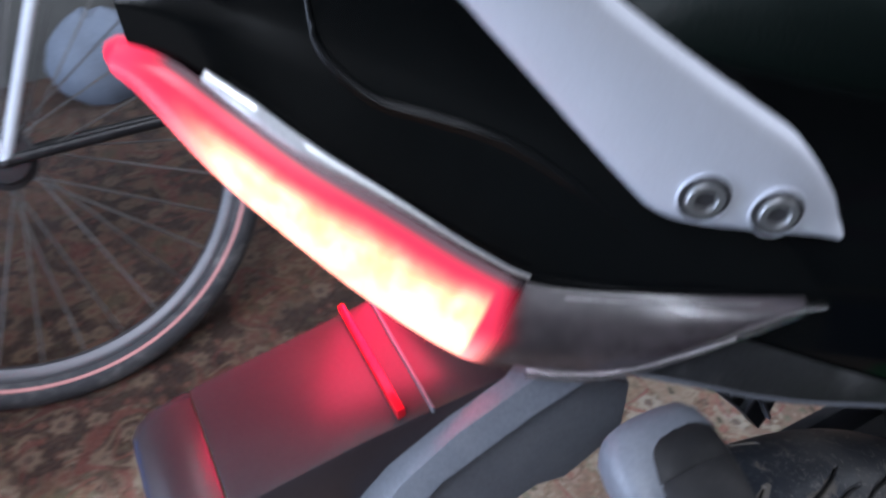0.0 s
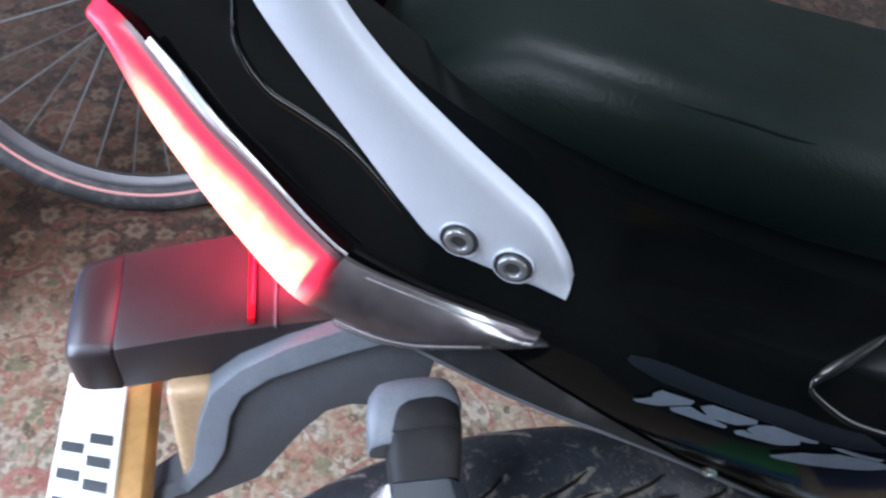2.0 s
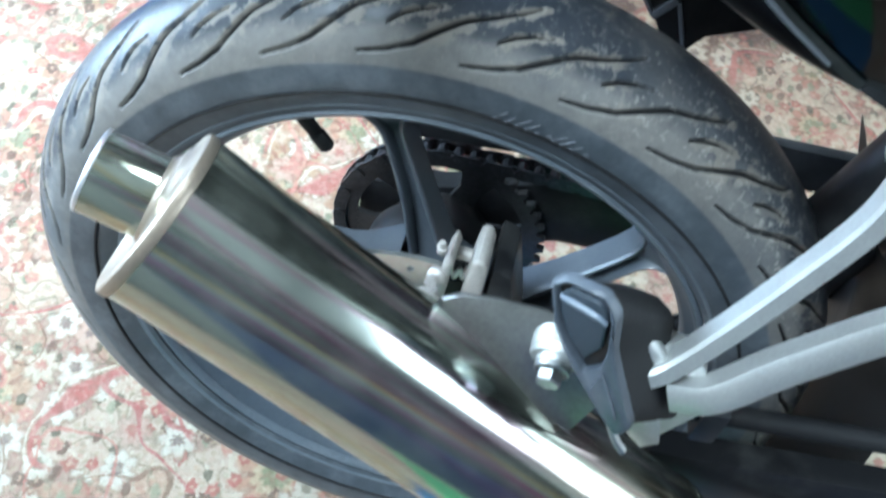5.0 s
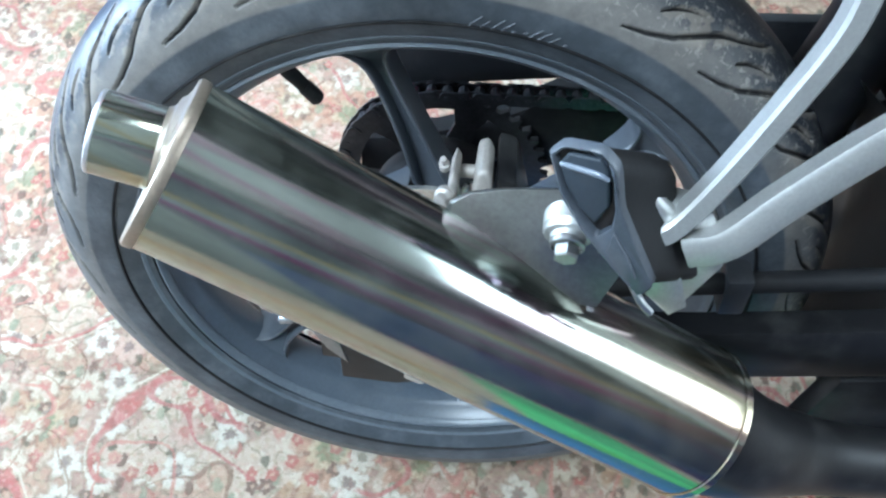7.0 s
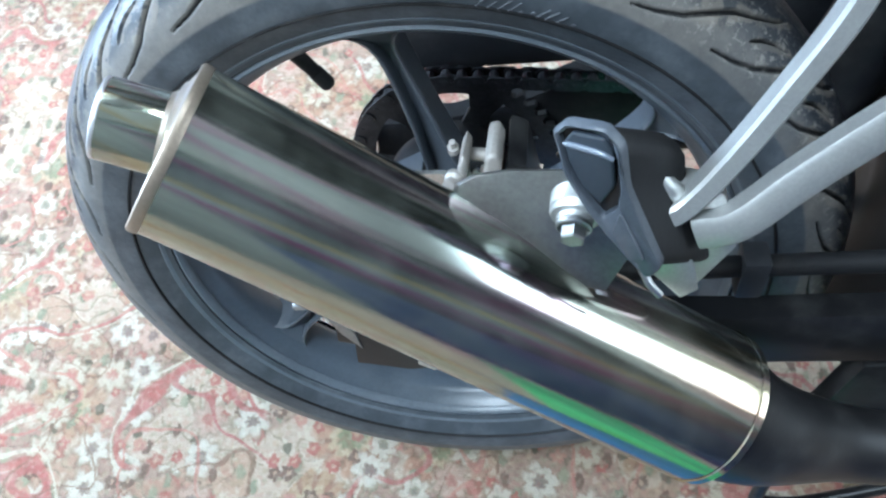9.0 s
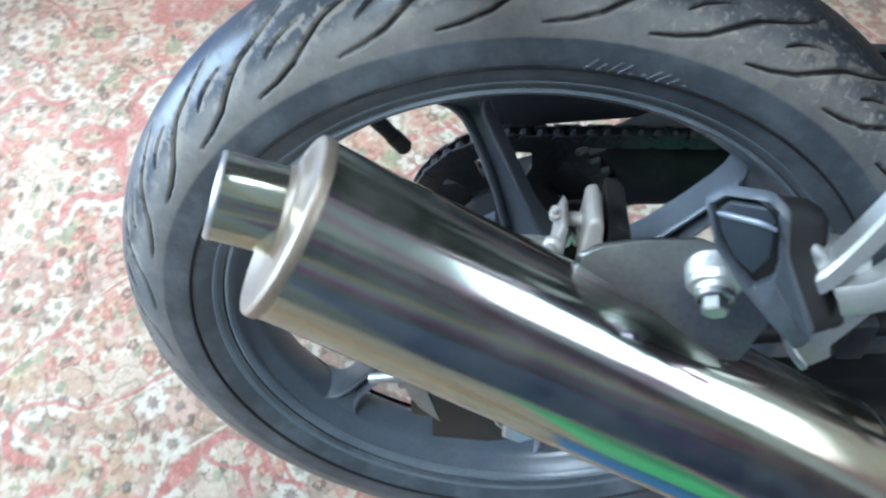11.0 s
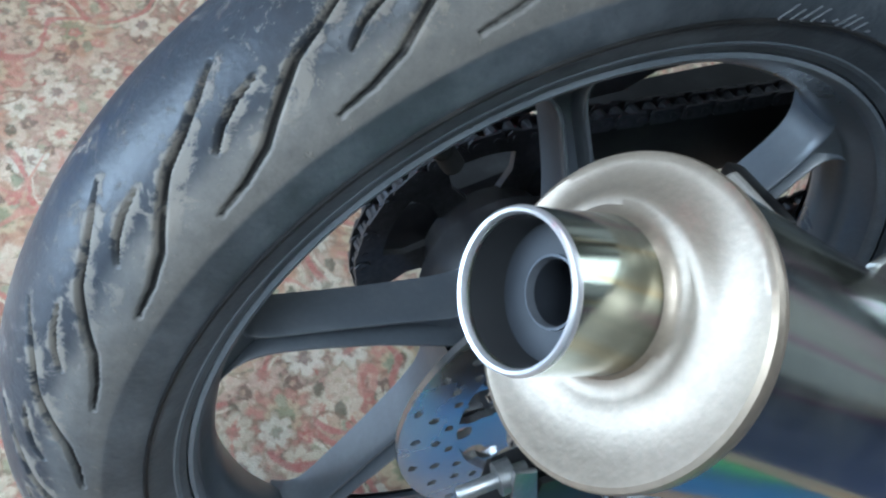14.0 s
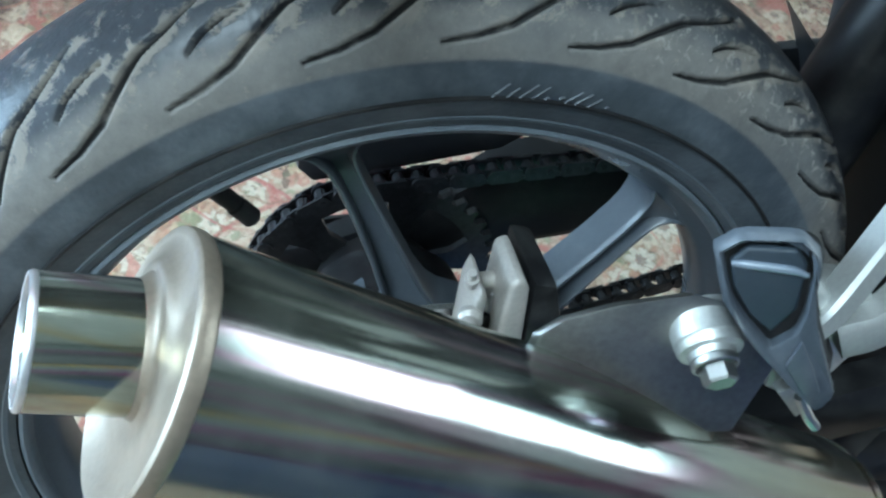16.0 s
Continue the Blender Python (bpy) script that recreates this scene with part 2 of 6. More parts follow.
def tyre_material():
    n = Nodes("dusty_tyre_rubber")
    s = n.add("ShaderNodeSeparateXYZ")
    n.put(s.inputs[0], n.c)
    dz = n.math("SUBTRACT", s.outputs[2], 0.305)
    r = n.math("SQRT", n.math("ADD", n.math("MULTIPLY", s.outputs[0], s.outputs[0]), n.math("MULTIPLY", dz, dz)))
    tread = n.step(r, 0.2555, 0.2585)
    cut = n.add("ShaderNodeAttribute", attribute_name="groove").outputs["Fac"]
    base = n.mix(n.noise(60.0, 4.0).outputs[0], (0.030, 0.036, 0.043), (0.066, 0.077, 0.090))
    base = n.mix(n.math("MULTIPLY", n.step(n.noise(17.0, 5.0, 0.7).outputs[0], 0.40, 0.70), 0.75), base, (0.120, 0.134, 0.152))
    dusty = n.mix(n.noise(90.0, 5.0, 0.7).outputs[0], (0.070, 0.067, 0.064), (0.205, 0.192, 0.178))
    col = n.mix(n.math("MULTIPLY", tread, n.step(n.noise(11.0, 4.0).outputs[0], 0.15, 0.60)), base, dusty)
    # the running strip is scrubbed clean and shiny
    crown = n.math("MULTIPLY", n.step(n.math("ADD", r, n.math("MULTIPLY", n.noise(30.0, 4.0).outputs[0], 0.010)), 0.2785, 0.2875), n.step(n.noise(8.0, 3.0).outputs[0], 0.22, 0.45))
    col = n.mix(n.math("MULTIPLY", crown, 0.85), col, n.mix(n.noise(140.0, 4.0, 0.7).outputs[0], (0.007, 0.010, 0.015), (0.030, 0.038, 0.052)))
    # dried mud along the groove edges and in speckles
    speck = n.step(n.noise(230.0, 3.0, 0.7).outputs[0], 0.63, 0.68)
    beside = n.add("ShaderNodeAttribute", attribute_name="beside_groove").outputs["Fac"]
    mud = n.step(n.math("ADD", n.noise(70.0, 7.0, 0.8, distort=0.5).outputs[0], n.math("MULTIPLY", beside, 0.14)), 0.56, 0.64)
    band = n.math("MULTIPLY", n.step(r, 0.266, 0.277), n.step(n.noise(6.0, 2.0).outputs[0], 0.40, 0.52))
    dirt = n.math("MAXIMUM", n.math("MULTIPLY", mud, band), n.math("MULTIPLY", n.math("MULTIPLY", speck, tread), 0.5))
    splash = n.math("MULTIPLY", n.step(s.outputs[0], 0.0, 0.16), n.math("MULTIPLY", n.step(r, 0.260, 0.271), n.step(n.noise(190.0, 5.0, 0.75, distort=0.8).outputs[0], 0.56, 0.62)))
    dirt = n.math("MAXIMUM", dirt, n.math("MULTIPLY", splash, 0.4))
    col = n.mix(n.math("MULTIPLY", splash, 0.42), col, (0.42, 0.40, 0.37))
    col = n.mix(n.math("MULTIPLY", dirt, 0.50), col, (0.27, 0.235, 0.195))
    # groove bottoms stay dust-free; their shade is put into the colour as near-black
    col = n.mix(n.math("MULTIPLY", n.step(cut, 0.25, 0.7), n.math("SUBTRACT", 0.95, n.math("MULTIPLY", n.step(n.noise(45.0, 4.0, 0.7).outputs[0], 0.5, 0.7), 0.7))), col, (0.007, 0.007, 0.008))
    rough = n.math("ADD", n.math("SUBTRACT", n.math("ADD", 0.40, n.math("MULTIPLY", tread, 0.22)), n.math("MULTIPLY", crown, 0.28)), n.math("MULTIPLY", dirt, 0.3), clamp=True)
    n.set(Base_Color=col, Roughness=rough)
    n.put(n.b.inputs["Specular IOR Level"], n.math("SUBTRACT", 0.38, n.math("MULTIPLY", crown, 0.16)))
    n.bump(n.math("ADD", n.noise(300.0, 3.0).outputs[0], n.math("MULTIPLY", dirt, 0.9)), 0.4, 0.0008)
    return n.m


def steel_material():
    """Polished stainless tube: reflected streaks and bands in the colour, heat tint and a thin film of road dirt."""
    n = Nodes("polished_stainless_steel")
    run = (0.8475, -0.0222, -0.5303)
    along = n.vmath("DOT_PRODUCT", n.c, run).outputs["Value"]
    long_ = n.vmath("SUBTRACT", n.c, n.vmath("SCALE", run, scale=n.math("MULTIPLY", along, 0.94)).outputs[0]).outputs[0]
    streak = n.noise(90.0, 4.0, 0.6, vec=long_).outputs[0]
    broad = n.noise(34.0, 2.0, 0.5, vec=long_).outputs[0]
    # light and dark streaks of reflection, put into the colour
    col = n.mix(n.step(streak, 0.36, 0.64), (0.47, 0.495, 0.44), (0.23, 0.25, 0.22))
    # reflections put into the colour: straw and plum bands along the tube
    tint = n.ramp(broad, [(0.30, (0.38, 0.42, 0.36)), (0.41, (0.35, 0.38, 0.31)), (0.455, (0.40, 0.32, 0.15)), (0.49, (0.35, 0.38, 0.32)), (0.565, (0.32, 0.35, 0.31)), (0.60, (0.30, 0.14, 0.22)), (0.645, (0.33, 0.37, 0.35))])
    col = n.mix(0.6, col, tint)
    # heat tint, straw towards the hot front end
    hot = n.math("MULTIPLY", n.step(along, -0.20, -0.03), n.step(n.noise(55.0, 3.0, 0.55, vec=long_).outputs[0], 0.36, 0.58))
    col = n.mix(n.math("MULTIPLY", hot, 0.5), col, (0.42, 0.29, 0.13))
    film = n.step(n.noise(16.0, 5.0, 0.65).outputs[0], 0.40, 0.75)
    n.set(Base_Color=n.mix(n.math("MULTIPLY", film, 0.3), col, (0.23, 0.235, 0.21)), Metallic=n.math("SUBTRACT", 0.98, n.math("MULTIPLY", film, 0.10)),
          Roughness=n.math("ADD", 0.10, n.math("ADD", n.math("MULTIPLY", film, 0.04), n.math("MULTIPLY", streak, 0.06))))
    n.bump(n.math("ADD", n.noise(14.0, 2.0).outputs[0], n.math("MULTIPLY", n.noise(60.0, 2.0, vec=long_).outputs[0], 0.2)), 0.10, 0.002)
    return n.m


def glow_material(name, colour, strength, second=None):
    n = Nodes(name)
    col = colour
    if second:
        col = n.mix(n.step(n.noise(70.0, 2.0).outputs[0], 0.35, 0.7), colour, second)
    n.set(Base_Color=(0.2, 0.02, 0.03), Roughness=0.2, Emission_Color=col, Emission_Strength=strength)
    return n.m


def clear_material(name, tint, alpha):
    n = Nodes(name)
    glass, see = n.add("ShaderNodeBsdfGlossy"), n.add("ShaderNodeBsdfTransparent")
    glass.inputs["Roughness"].default_value = 0.22
    n.put(see.inputs[0], tint)
    m = n.add("ShaderNodeMixShader")
    m.inputs[0].default_value = alpha
    n.t.links.new(see.outputs[0], m.inputs[1])
    n.t.links.new(glass.outputs[0], m.inputs[2])
    n.t.links.new(m.outputs[0], n.out.inputs[0])
    return n.m


def tail_lamp_material():
    """The lit lens: u runs from its rear tip to its front, v from its upper to its lower edge."""
    n = Nodes("lit_tail_lens")
    uv = n.add("ShaderNodeUVMap")
    s = n.add("ShaderNodeSeparateXYZ")
    n.put(s.inputs[0], uv.outputs[0])
    u, v = s.outputs[0], s.outputs[1]
    cells = n.noise(90.0, 2.0).outputs[0]
    wob = n.math("MULTIPLY", n.math("SUBTRACT", n.noise(38.0, 3.0).outputs[0], 0.5), 0.13)
    vv = n.math("ADD", v, wob)
    # the reflector behind the lens shines through a long band
    top = n.step(n.math("SUBTRACT", vv, n.math("SUBTRACT", 0.44, n.math("MULTIPLY", u, 0.36))), -0.06, 0.26)
    low = n.math("SUBTRACT", 1.0, n.step(v, 0.80, 1.0))
    ends = n.math("MULTIPLY", n.step(u, 0.13, 0.26), n.math("SUBTRACT", 1.0, n.step(u, 0.595, 0.61)))
    core = n.math("MULTIPLY", n.math("MULTIPLY", top, ends), n.math("ADD", 0.35, n.math("MULTIPLY", low, 0.65)))
    edge = n.math("MULTIPLY", n.step(v, 0.55, 1.0), n.step(u, 0.08, 0.3))
    red = n.mix(edge, (0.95, 0.045, 0.105), (1.0, 0.28, 0.24))
    hot = n.mix(n.step(cells, 0.35, 0.65), (1.0, 0.50, 0.24), (1.0, 0.60, 0.32))
    tip = n.math("SUBTRACT", 1.0, n.math("MULTIPLY", n.step(u, 0.02, 0.10), 0.35))
    power = n.math("ADD", n.math("MULTIPLY", tip, n.math("ADD", 2.6, n.math("MULTIPLY", edge, 4.0))), n.math("MULTIPLY", core, n.math("ADD", 1.6, n.math("MULTIPLY", n.step(cells, 0.15, 0.85), 2.4))))
    fade = n.math("SUBTRACT", 1.0, n.step(n.math("ADD", u, n.math("MULTIPLY", n.math("ABSOLUTE", n.math("SUBTRACT", v, 0.62)), 0.05)), 0.625, 0.69))
    smoked = n.math("MULTIPLY", n.math("SUBTRACT", 1.0, n.step(n.math("ADD", v, n.math("MULTIPLY", u, 0.10)), 0.13, 0.24)), n.step(u, 0.07, 0.12))
    lit = n.math("MULTIPLY", n.math("MULTIPLY", power, fade), n.math("SUBTRACT", 1.0, n.math("MULTIPLY", smoked, 0.93)))
    n.set(Base_Color=n.mix(smoked, (0.25, 0.01, 0.02), (0.10, 0.085, 0.09)), Roughness=0.28, Emission_Color=n.mix(core, red, hot), Emission_Strength=lit, Alpha=fade)
    n.b.inputs["Specular IOR Level"].default_value = 0.25
    return n.m


M_CARPET = carpet_material()
M_LAMP = tail_lamp_material()
M_TYRE = tyre_material()
M_STEEL = steel_material()
M_BRUSHED = worn("brushed_steel_cap", (0.26, 0.213, 0.168), 0.42, 0.65, 400, 0.09, 0.25, 0.25, (0.19, 0.15, 0.115))
M_RIMEDGE = worn("pale_satin_steel", (0.54, 0.54, 0.56), 0.40, 0.8, 400, 0.06, 0.1)
M_SOOT = worn("sooty_pipe_bore", (0.008, 0.009, 0.011), 0.7, 0.0, 300, 0.1, 0.15)
M_BAFFLEPLATE = worn("dark_blue_grey_baffle", (0.014, 0.017, 0.023), 0.6, 0.0, 300, 0.1, 0.15)
M_BAFFLE = worn("grey_baffle_plate", (0.13, 0.14, 0.16), 0.45, 0.5, 300, 0.1, 0.15)
M_PLATESTEEL = worn("dull_plate_steel", (0.34, 0.34, 0.325), 0.36, 1.0, 300, 0.14, 0.12, 0.2, (0.20, 0.18, 0.16))
M_WHEEL = worn("black_painted_alloy", (0.060, 0.070, 0.085), 0.34, 0.0, 300, 0.1, 0.08, 0.35, (0.16, 0.17, 0.185), gloss=0.8)
M_RIM = worn("dusty_blue_black_rim_paint", (0.056, 0.071, 0.090), 0.32, 0.0, 300, 0.12, 0.08, 0.25, (0.13, 0.14, 0.15), gloss=0.75)
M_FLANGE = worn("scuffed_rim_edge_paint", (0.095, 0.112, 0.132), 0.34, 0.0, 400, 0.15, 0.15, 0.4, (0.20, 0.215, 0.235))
M_CLOD = worn("dried_mud", (0.11, 0.085, 0.07), 0.9, 0.0, 400, 0.2, 0.4)
M_SIDE = worn("grey_black_plastic", (0.078, 0.083, 0.097), 0.48, 0.0, 500, 0.12, 0.2, 0.4, (0.16, 0.165, 0.175))
M_BLACK = worn("black_plastic", (0.022, 0.023, 0.026), 0.42, 0.0, 500, 0.1, 0.25, 0.3, (0.12, 0.12, 0.125))
# faded plastic lightened further: its sheen from above is put into the colour
M_FADEDSHEEN = worn("faded_sheen_plastic", (0.13, 0.145, 0.17), 0.48, 0.0, 500, 0.12, 0.25, 0.4, (0.22, 0.23, 0.25))
M_BOX = worn("satin_black_plastic", (0.030, 0.022, 0.025), 0.32, 0.0, 500, 0.1, 0.12, 0.2, (0.06, 0.05, 0.055), gloss=0.38)
M_GLOSS = worn("gloss_black_bodywork", (0.0016, 0.0021, 0.0023), 0.10, 0.0, 300, 0.1, 0.02, 0.01, (0.05, 0.05, 0.055), 0.0, 0.14)
M_LIP = worn("dusty_matt_black_plastic", (0.012, 0.012, 0.013), 0.5, 0.0, 600, 0.3, 0.4, 0.65, (0.11, 0.11, 0.108), gloss=0.3)
M_RUBBER = worn("black_rubber", (0.010, 0.010, 0.011), 0.6, 0.0, 300, 0.1, 0.3, 0.06, gloss=0.25)
M_SHELL = worn("black_indicator_plastic", (0.018, 0.025, 0.034), 0.45, 0.0, 500, 0.1, 0.15, 0.3, (0.06, 0.066, 0.075), gloss=0.35)
M_SEAT = worn("dark_vinyl", (0.0030, 0.0066, 0.0058), 0.42, 0.0, 420, 0.12, 0.7, gloss=0.15)
M_SILVER = worn("silver_paint", (0.50, 0.525, 0.58), 0.42, 0.35, 900, 0.04, 0.06)
M_CAST = worn("pale_cast_aluminium", (0.32, 0.325, 0.32), 0.42, 0.5, 500, 0.08, 0.2, 0.25, (0.40, 0.39, 0.37))
M_ALLOY = worn("cast_aluminium", (0.60, 0.61, 0.60), 0.38, 0.85, 500, 0.1, 0.3, 0.25, (0.3, 0.29, 0.27))
M_ZINC = worn("zinc_plated_steel", (0.60, 0.61, 0.61), 0.36, 1.0, 500, 0.08, 0.1)
M_BOLT = worn("dull_bolt_steel", (0.30, 0.305, 0.31), 0.42, 0.9, 500, 0.1, 0.1, 0.2, (0.12, 0.12, 0.115))
M_HOLESHADE = worn("recess_shade_metal", (0.055, 0.055, 0.06), 0.4, 0.5, 300, 0.1, 0.1)
M_DISC = worn("brake_disc_steel", (0.62, 0.63, 0.64), 0.24, 1.0, 700, 0.06, 0.15)
M_CALIPER = worn("caliper_metal", (0.42, 0.39, 0.36), 0.45, 0.3, 400, 0.1, 0.3)
M_CHAIN = worn("oily_chain_steel", (0.060, 0.060, 0.064), 0.34, 0.75, 300, 0.25, 0.2)
M_FRAME = worn("black_frame_paint", (0.008, 0.008, 0.009), 0.38, 0.0, 300, 0.1, 0.15, 0.2, (0.12, 0.12, 0.115), gloss=0.32)
M_RIDGE = worn("gloss_black_ridge", (0.004, 0.005, 0.005), 0.16, 0.0, 300, 0.1, 0.02)
M_PLATE = worn("white_number_plate", (0.78, 0.78, 0.77), 0.4, 0.0, 300, 0.03, 0.05)
M_INK = worn("black_print", (0.02, 0.02, 0.022), 0.5, 0.0, 300, 0.05, 0.0)
M_WOOD = worn("varnished_wood", (0.42, 0.22, 0.07), 0.35, 0.0, 120, 0.15, 0.2)
M_DECAL = worn("grey_decal", (0.085, 0.100, 0.125), 0.45, 0.0, 300, 0.12, 0.05, 0.4, (0.05, 0.057, 0.070), gloss=0.22)
M_DECALDARK = worn("charcoal_decal", (0.007, 0.009, 0.012), 0.40, 0.0, 300, 0.05, 0.0, gloss=0.08)
M_WALL = worn("plain_wall_paint", (0.45, 0.44, 0.42), 0.8, 0.0, 60, 0.04, 0.2)
M_WINDOWWOOD = worn("dark_window_wood", (0.10, 0.07, 0.05), 0.5, 0.0, 120, 0.15, 0.2)
M_NAVY = worn("navy_fabric", (0.014, 0.022, 0.062), 0.7, 0.0, 60, 0.05, 0.2)
M_PLUM = worn("plum_fabric", (0.085, 0.022, 0.060), 0.8, 0.0, 120, 0.12, 0.3)
M_GREYBAND = worn("grey_fabric", (0.10, 0.115, 0.11), 0.8, 0.0, 120, 0.12, 0.3)
M_OCHRE = worn("ochre_fabric", (0.20, 0.13, 0.035), 0.8, 0.0, 120, 0.12, 0.3)
M_DARKWALL = worn("dark_wall_paint", (0.12, 0.12, 0.11), 0.7, 0.0, 60, 0.05, 0.2)
M_PALEBLUE = worn("blue_border_fabric", (0.015, 0.085, 0.20), 0.7, 0.0, 60, 0.05, 0.2)
M_PEG = worn("grey_blue_rubber", (0.046, 0.054, 0.067), 0.36, 0.0, 400, 0.15, 0.2, 0.35, (0.15, 0.16, 0.18))
M_EDGEGLINT = worn("painted_edge_glint", (0.10, 0.12, 0.15), 0.26, 0.0, 400, 0.1, 0.1, 0.2, (0.18, 0.19, 0.21), gloss=0.8)
M_LENSBACK = worn("dull_silver_reflector", (0.30, 0.28, 0.28), 0.4, 0.6, 200, 0.25, 0.4)
M_BLUE = worn("blue_plastic_tub", (0.03, 0.20, 0.60), 0.4, 0.0, 60, 0.05, 0.1)
M_CLOTH = worn("pale_grey_sacking", (0.20, 0.24, 0.30), 0.85, 0.0, 200, 0.1, 0.4)
M_GREEN = worn("green_mat_fabric", (0.05, 0.28, 0.10), 0.6, 0.0, 60, 0.05, 0.2)
M_CEIL = worn("ceiling_paint", (0.62, 0.61, 0.57), 0.85, 0.0, 60, 0.03, 0.2)
M_BIKETYRE = worn("grey_bicycle_tyre", (0.035, 0.035, 0.038), 0.75, 0.0, 200, 0.15, 0.3, 0.4)
M_BIKERIM = worn("dull_aluminium_rim", (0.14, 0.14, 0.15), 0.42, 0.8, 300, 0.08, 0.1)
M_SPOKE = worn("bicycle_spoke_steel", (0.20, 0.195, 0.19), 0.4, 0.8, 300, 0.08, 0.0)
M_WHITEPAINT = worn("white_bicycle_paint", (0.52, 0.55, 0.60), 0.35, 0.0, 200, 0.06, 0.05)
M_REDRIM = worn("red_line_paint", (0.55, 0.22, 0.20), 0.5, 0.0, 200, 0.06, 0.05)
M_REFLECT = worn("dull_reflector", (0.075, 0.064, 0.067), 0.36, 0.4, 120, 0.34, 0.5)
M_REFLECT2 = worn("pale_lens_edge_plastic", (0.62, 0.60, 0.60), 0.25, 0.0, 300, 0.05, 0.0)
M_REARLENS = glow_material("lit_rear_lens", (1.0, 0.03, 0.09), 42.0)
M_REDREF = worn("red_reflector", (0.55, 0.01, 0.02), 0.15, 0.0, 300, 0.1, 0.05)
M_AMBER = worn("amber_inner_lens", (0.56, 0.38, 0.23), 0.3, 0.0, 300, 0.1, 0.0)
M_CLEAR = clear_material("clear_plastic_lens", (0.84, 0.80, 0.82), 0.09)
M_CLEAR2 = clear_material("clear_indicator_lens", (0.82, 0.80, 0.80), 0.20)
frost = Nodes("frosted_clear_plastic")
frost.set(Base_Color=frost.mix(frost.noise(60.0, 3.0).outputs[0], (0.32, 0.29, 0.29), (0.50, 0.47, 0.47)), Roughness=0.12, Alpha=0.23)
M_FROST = frost.m
M_WHITELAMP = glow_material("plate_lamp_glow", (1.0, 0.72, 0.42), 14.0)

# ---- building helpers ----


def part(name, bm, material, parent, label="", smooth=38):
    """Links a bmesh as one mesh object under a thing or a part."""
    me = bpy.data.meshes.new(name)
    bmesh.ops.recalc_face_normals(bm, faces=bm.faces)
    bm.to_mesh(me)
    bm.free()
    me.materials.append(material)
    if smooth:
        me.shade_smooth()
        me.set_sharp_from_angle(angle=radians(smooth))
    ob = new(name, me)
    if parent is not None:
        ob.parent = parent
    if label:
        tagged(ob, label)
    return ob


def smooth_by_angle(bm, deg=38):
    for f in bm.faces:
        f.smooth = True
    for e in bm.edges:
        if len(e.link_faces) == 2 and e.calc_face_angle(0) > radians(deg):
            e.smooth = False


def grid_mesh(rows, close_u=False, close_v=False):
    """Faces over a grid of points: rows of equal length."""
    bm = bmesh.new()
    vs = [[bm.verts.new(p) for p in row] for row in rows]
    nr, nc = len(vs), len(vs[0])
    for i in range(nr if close_u else nr - 1):
        for j in range(nc if close_v else nc - 1):
            q = [vs[i][j], vs[i][(j + 1) % nc], vs[(i + 1) % nr][(j + 1) % nc], vs[(i + 1) % nr][j]]
            if len(set(q)) == 4:
                bm.faces.new(q)
    return bm


def frame_of(axis, hint=(0, 0, 1)):
    a = Vector(axis).normalized()
    h = Vector(hint)
    if abs(a.dot(h.normalized())) > 0.95:
        h = Vector((1, 0, 0))
    u = (h - a * a.dot(h)).normalized()
    return a, u, a.cross(u)


def lathe(centre, axis, profile, seg=48, hint=(0, 0, 1), bm=None):
    """Turns (along, radius) pairs round an axis."""
    a, u, v = frame_of(axis, hint)
    c = Vector(centre)
    bm = bm or bmesh.new()
    rings = []
    for d, r in profile:
        if r < 1e-6:
            rings.append([bm.verts.new(c + a * d)])
        else:
            rings.append([bm.verts.new(c + a * d + (u * math.cos(t) + v * math.sin(t)) * r) for t in (2 * math.pi * k / seg for k in range(seg))])
    for p, q in zip(rings, rings[1:]):
        for k in range(seg):
            f = [p[k % len(p)], p[(k + 1) % len(p)], q[(k + 1) % len(q)], q[k % len(q)]]
            f = list(dict.fromkeys(f))
            if len(f) > 2:
                bm.faces.new(f)
    return bm


def curve_points(pts, n=8):
    """Catmull-Rom points through pts."""
    p = [Vector(q) for q in pts]
    if len(p) < 3:
        return p
    p = [p[0] * 2 - p[1]] + p + [p[-1] * 2 - p[-2]]
    out = []
    for i in range(1, len(p) - 2):
        for k in range(n):
            t = k / n
            out.append(0.5 * (2 * p[i] + (p[i + 1] - p[i - 1]) * t + (2 * p[i - 1] - 5 * p[i] + 4 * p[i + 1] - p[i + 2]) * t * t
                              + (3 * p[i] - p[i - 1] - 3 * p[i + 1] + p[i + 2]) * t ** 3))
    return out + [p[-2]]


def tube(pts, radius, seg=12, n=6, bm=None, flat=1.0, hint=(0, 0, 1), caps=True):
    """A tube along a smooth curve; flat squeezes it along its second side; radius may be one value or one a point."""
    q = curve_points(pts, n)
    bm = bm or bmesh.new()
    rings = []
    for i, c in enumerate(q):
        d = (q[min(i + 1, len(q) - 1)] - q[max(i - 1, 0)])
        a, u, v = frame_of(d, hint)
        f = i / (len(q) - 1)
        if isinstance(radius, (list, tuple)):
            s = f * (len(radius) - 1)
            k = min(int(s), len(radius) - 2)
            r = radius[k] + (radius[k + 1] - radius[k]) * (s - k)
        else:
            r = radius
        rings.append([bm.verts.new(c + (u * math.cos(t) + v * math.sin(t) * flat) * r) for t in (2 * math.pi * k / seg for k in range(seg))])
    for p, s in zip(rings, rings[1:]):
        for k in range(seg):
            bm.faces.new((p[k], p[(k + 1) % seg], s[(k + 1) % seg], s[k]))
    if caps:
        bm.faces.new(rings[0][::-1])
        bm.faces.new(rings[-1])
    return bm


